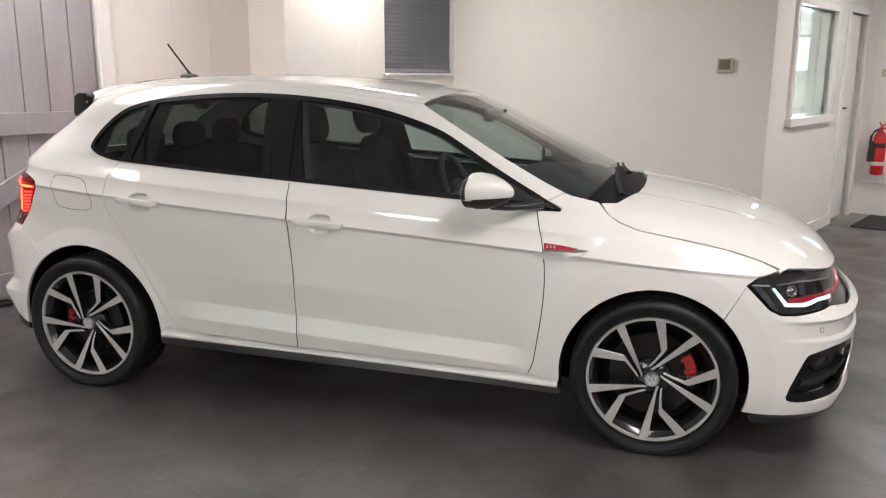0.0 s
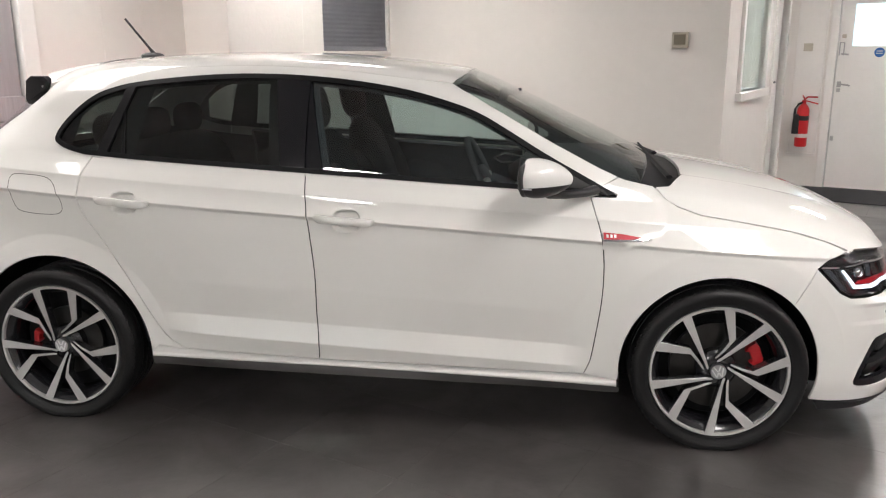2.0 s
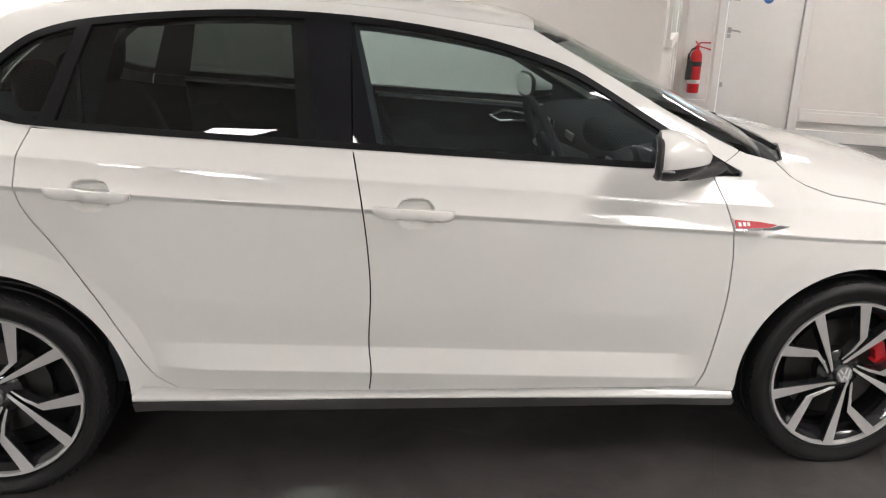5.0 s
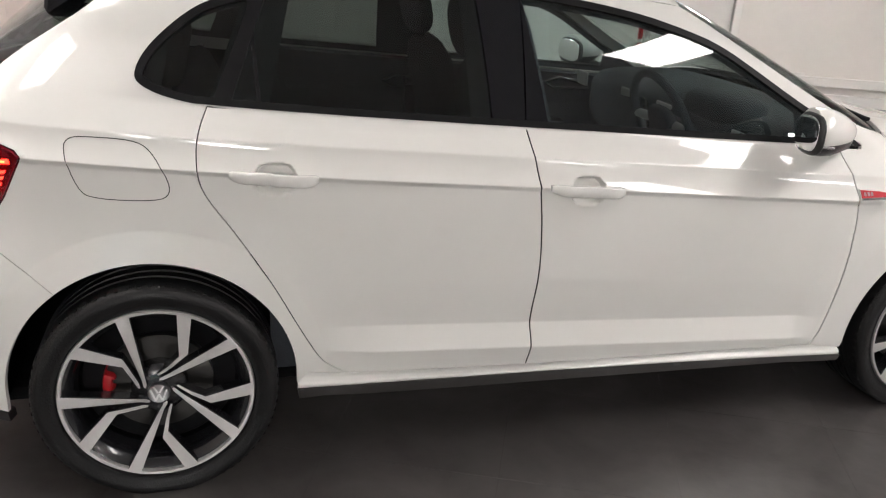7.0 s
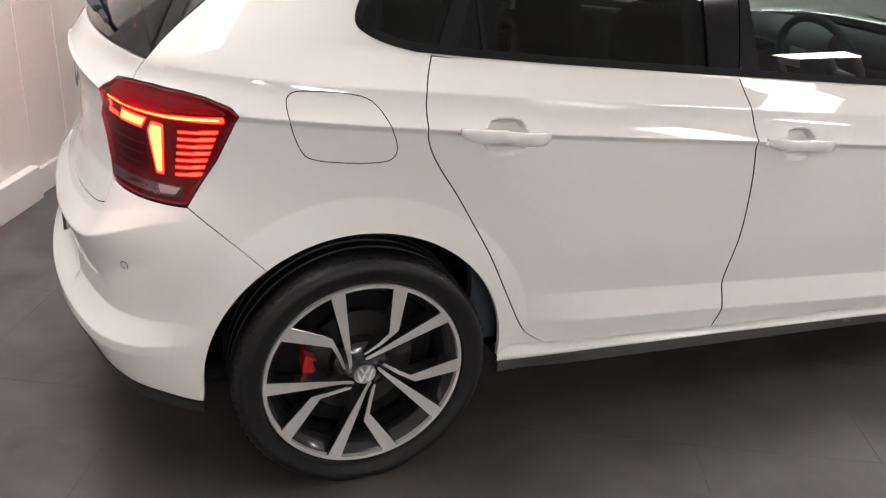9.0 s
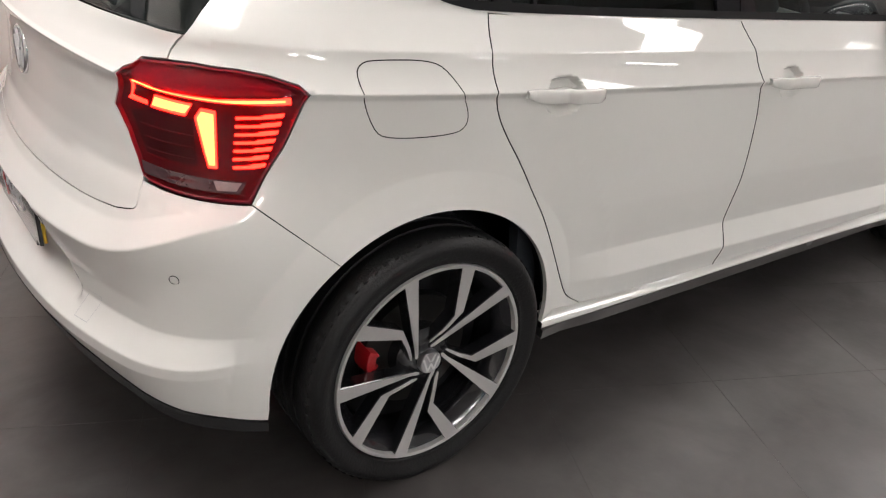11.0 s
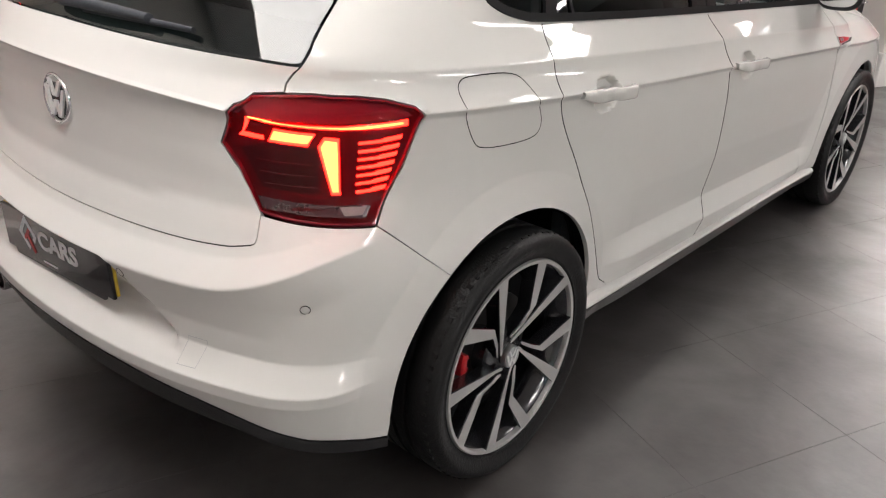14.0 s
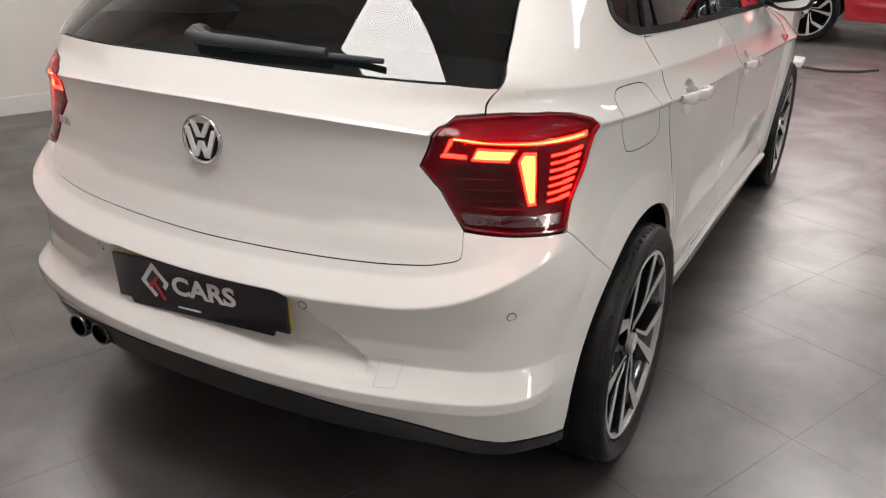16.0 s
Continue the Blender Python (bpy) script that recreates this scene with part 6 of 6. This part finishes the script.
# ---- wheels ----
def build_wheel(parent):
    """One wheel about the origin, its outside towards -y, the hub cap's face at y = 0."""
    tread = []
    for y, r in ((-0.028, 0.267), (-0.035, 0.282), (-0.036, 0.294), (-0.028, 0.306), (-0.012, 0.313)):
        tread.append((r, y))
    for k in range(4):
        a = 0.010 + k * 0.040
        tread += [(0.3155, a), (0.3155, a + 0.024), (0.309, a + 0.026), (0.309, a + 0.034), (0.3155, a + 0.036)]
    tread += [(0.313, 0.168), (0.300, 0.184), (0.270, 0.180), (0.235, 0.160), (0.228, 0.155), (0.228, 0.02), (0.238, -0.004), (0.2495, -0.010), (0.2500, -0.020), (0.2545, -0.026), (0.259, -0.025)]
    hub = part("wheel", lathe([(0.225, 0.150), (0.230, 0.155), (0.232, 0.150), (0.222, 0.13), (0.208, 0.10), (0.206, 0.03), (0.220, 0.0), (0.2365, -0.012), (0.2385, -0.012), (0.238, 0.0), (0.226, 0.06)], 72, closed=True), WHEEL_BLACK, parent, "black alloy wheel with machined faces", None, 35)
    tyre = lathe(tread, 144, closed=True)
    for v in tyre.verts:
        under = 0.3155 - SAG + v.co.z
        if under < 0.03 and math.hypot(v.co.x, v.co.z) > 0.262:
            squash = (0.03 - under) / 0.044
            v.co.y += (-0.006 if v.co.y < 0.07 else 0.006) * squash
            v.co.z = max(v.co.z, -0.3155 + SAG)
    part("tyre", tyre, RUBBER, hub, "low-profile black tyre", None, 40)
    # moulded ribs on the shoulder, and raised lettering bars that cannot be read
    blocks = bmesh.new()
    for k in range(72):
        b = box(-0.0045, 0.0045, -0.018, 0.004, 0.304, 0.3135)
        b.transform(pose(0, 0, 0, 0, k * 5, 0))
        if min(v.co.z for v in b.verts) < -0.3155 + SAG:
            b.free()
            continue
        me = bpy.data.meshes.new("b")
        b.to_mesh(me)
        b.free()
        blocks.from_mesh(me)
        bpy.data.meshes.remove(me)
    tagged(part("tread_edge", blocks, RUBBER, hub, "row of tiny shoulder tread blocks"), kind="stuff")
    part("rim_lip", lathe([(0.2375, -0.008), (0.2380, -0.0215), (0.2392, -0.0250), (0.2468, -0.0260), (0.2495, -0.021), (0.2495, -0.009), (0.240, -0.006)], 96, closed=True), ALLOY, hub, "bright machined rim lip", None, 35)
    part("well", lathe([(0.0, 0.085), (0.20, 0.085), (0.21, 0.10)], 48), GAP, hub, "dark back of the wheel")
    straight = [(0.2115, 0.1270), (0.1850, 0.1550), (0.0250, 0.0520), (0.0060, 0.0430), (0.0020, 0.0400), (0.0020, 0.0330), (0.0130, 0.0335)]
    bent = [(0.0580, 0.2340), (0.0965, 0.2260), (0.0815, 0.1115), (0.0400, 0.0745), (0.0140, 0.0540), (0.0000, 0.0465), (-0.0020, 0.0535), (0.0280, 0.0790), (0.0560, 0.1065)]
    turn_by = 0
    for k in range(5):
        m = pose(0, 0, 0, 0, -72 * k + turn_by, 0)
        for shape in (straight, bent):
            deep = prism(shape, 0.036, 0.002, 1)
            for v in deep.verts:
                r = math.hypot(v.co.x, v.co.z)
                v.co.y += -0.010 - 0.0145 * min(r / 0.23, 1) ** 2 + (0.006 if r < 0.06 else 0)
                if v.co.y > 0.008:
                    v.co.x *= 0.985
            spoke = part("spoke", deep, WHEEL_BLACK, hub, "", m)
            face = prism(grown(shape, -0.0014), 0.001)
            for v in face.verts:
                r = math.hypot(v.co.x, v.co.z)
                v.co.y += -0.0112 - 0.0145 * min(r / 0.23, 1) ** 2 + (0.006 if r < 0.06 else 0)
            part("machined_face", face, ALLOY, hub, "bright machined spoke face", m)
    part("hub_drum", lathe([(0.0, 0.0), (0.030, 0.0), (0.060, 0.008), (0.072, 0.02), (0.075, 0.07)], 40), WHEEL_BLACK, hub, "", None, 35)
    for k in range(5):
        a = radians(72 * k + 54)
        part("wheel_bolt", lathe([(0.0, -0.002), (0.008, -0.002), (0.0085, 0.012)], 6), GLOSS, hub, "", Matrix.Translation((0.048 * math.cos(a), 0.002, 0.048 * math.sin(a))))
    part("cap", lathe([(0.0, -0.014), (0.024, -0.014), (0.027, -0.011), (0.028, 0.004)], 36), PLASTIC, hub, "round black centre cap", None, 35)
    part("cap_ring", lathe([(0.0245, -0.0145), (0.0265, -0.0155), (0.0285, -0.012), (0.0285, 0.0)], 36), SATIN, hub, "silver cap ring", None, 50)
    emblem_bars("cap_bar", 0.024, -0.0165, 0.003, 0.20, hub, "silver bar", None)
    return hub


def brakes(hub_at, caliper_angle, parent, big):
    r = 0.165 if big else 0.140
    part("brake_disc", lathe([(0.06, 0.045), (0.07, 0.045), (0.072, 0.052), (r, 0.052), (r, 0.074), (0.07, 0.074)], 64, closed=True), DISC, parent, "grey brake disc", hub_at, 35)
    a0 = radians(caliper_angle)
    shape = [(rr * math.cos(a0 + t), rr * math.sin(a0 + t)) for rr, t in ((r + 0.012, -0.30), (r + 0.016, -0.16), (r + 0.016, 0.16), (r + 0.012, 0.30), (r - 0.03, 0.34), (r - 0.05, 0.22), (r - 0.034, 0.16), (r - 0.034, -0.16), (r - 0.05, -0.22), (r - 0.03, -0.34))]
    kx, kz = (0.78, 0.85) if big else (0.5, 0.62)
    shape = [(kx * (x - 0.134 * math.cos(a0)) + 0.134 * math.cos(a0), kz * (z - 0.134 * math.sin(a0)) + 0.134 * math.sin(a0)) for x, z in shape]
    cal = prism(shape, 0.055, 0.006, 2)
    part("brake_caliper", cal, CALIPER, parent, "red painted brake caliper", hub_at @ Matrix.Translation((0, 0.026, 0)), 40)


def turned_wheel(at, spin, roll):
    """A copy of the first wheel, rolled on by some degrees, with the tyre's flat foot still on the floor."""
    w = copy_thing(hub0, Matrix.Translation(at) @ pose(0, 0, 0, 0, 0, spin) @ pose(0, 0, 0, 0, roll, 0))
    for piece in w.children:
        if piece.name.startswith(("tyre", "tread_edge")):
            piece.matrix_local = pose(0, 0, 0, 0, -roll, 0)
    return w


places = [((0.0, -0.820, 0.3155), 0, 172, False), ((2.549, -0.825, 0.3155), 0, 22, True), ((0.0, 0.820, 0.3155), 180, 8, False), ((2.549, 0.825, 0.3155), 180, 158, True)]
hub0 = build_wheel(car)
hub0.matrix_local = Matrix.Translation(places[0][0])
wheels = [hub0]
for at, spin, cal, big in places[1:]:
    wheels.append(turned_wheel(at, spin, -14 if big else 0))
for w, (at, spin, cal, big) in zip(wheels, places):
    brakes(Matrix.Translation(at) @ pose(0, 0, 0, 0, 0, spin), cal, car, big)


# ---- the red car beyond, and the stand by it ----
RED = pose(8.47, -0.40, -SAG, 0, 0, -90)
red_car = thing("red_car", "glossy red hatchback parked side-on across the showroom", "car")
red_car.matrix_world = RED
for flip in (False, True):
    lower = [(-1.30, 0.25), (-1.30, 1.03), (-0.55, 1.05), (-0.2, 1.06), (0.2, 1.06), (1.0, 1.007), (2.12, 0.934), (2.6, 0.84), (3.0, 0.76), (3.5, 0.74), (3.9, 0.70), (3.9, 0.25), (3.0, 0.22)] + arch(2.547, 0.354, -10, 190, 24) + [(2.15, 0.22), (0.42, 0.25)] + arch(-0.004, 0.370, -8, 186, 24) + [(-0.42, 0.26)]
    skin_part("body_side", lower, RED_PAINT, red_car, "", step=0.05, rim=0.02, mirror=flip)
    skin_part("side_windows", window_line, DARK_GLASS, red_car, "dark side windows", lift=0.004, rim=0.01, step=0.05, mirror=flip)
    skin_part("pillar", wing[43:] + [(2.0, 0.95), (1.0, 1.01), (0.2, 1.065), (-0.2, 1.06), (-0.5, 1.05)], RED_PAINT, red_car, "", holes=[window_line], step=0.04, rim=0.01, mirror=flip)
    skin_part("inner_shell", [(-0.8, 0.25), (-0.8, 1.0), (0.2, 1.03), (2.1, 0.90), (3.3, 0.70), (3.3, 0.28)] + arch(2.547, 0.42, -5, 185, 20) + arch(-0.004, 0.43, -5, 185, 20), GAP, red_car, "dark inner body", lift=-0.04, rim=0, step=0.07, mirror=flip)
skin_part("roof", [(x, a / 100) for x, a in roof], RED_PAINT, red_car, "", rays=roof_rays, rim=0.01, step=0.06)
skin_part("bonnet", bonnet, RED_PAINT, red_car, "", rays=top_rays, step=0.06)
skin_part("windscreen", [(x, -y) for x, y in ws] + [(x, y) for x, y in ws[1:-1][::-1]], DARK_GLASS, red_car, "", rays=top_rays, rim=0.005, step=0.06)
skin_part("rear_window", rear_pane, DARK_GLASS, red_car, "", rays=top_rays, rim=0.006, step=0.06)
for at, spin, cal, big in places:
    w = turned_wheel(at, spin, 40)
    w.parent = red_car

stand = thing("display_stand", "grey floor stand with a white foot beside the red car", "stand", at=(6.15, -0.47, 0))
part("foot", box(-0.16, 0.16, -0.13, 0.20, 0.0, 0.05, 0.012), WOOD_WHITE, stand, "white foot plate")
part("post", lathe([(0.0, 0.05), (0.030, 0.05), (0.030, 0.50), (0.055, 0.58), (0.055, 0.86), (0.050, 0.88), (0.0, 0.88)], 24, "z"), STEEL, stand, "brushed grey post", None, 40)
part("board", box(-0.015, 0.015, -0.20, 0.20, 0.86, 1.14, 0.006), PLASTIC, stand, "dark display board", pose(0, 0, 0, 0, -18, 0) @ pose(0.30, 0, 0))
cable = tagged(part("cable", tube([(6.10, -0.36, 0.02), (6.0, -0.62, 0.012), (5.92, -0.82, 0.012), (6.02, -1.05, 0.012), (6.2, -1.2, 0.012)], 0.011, 8), CABLE, None, "thin brown cable lying on the floor", None, 60), category="cable")
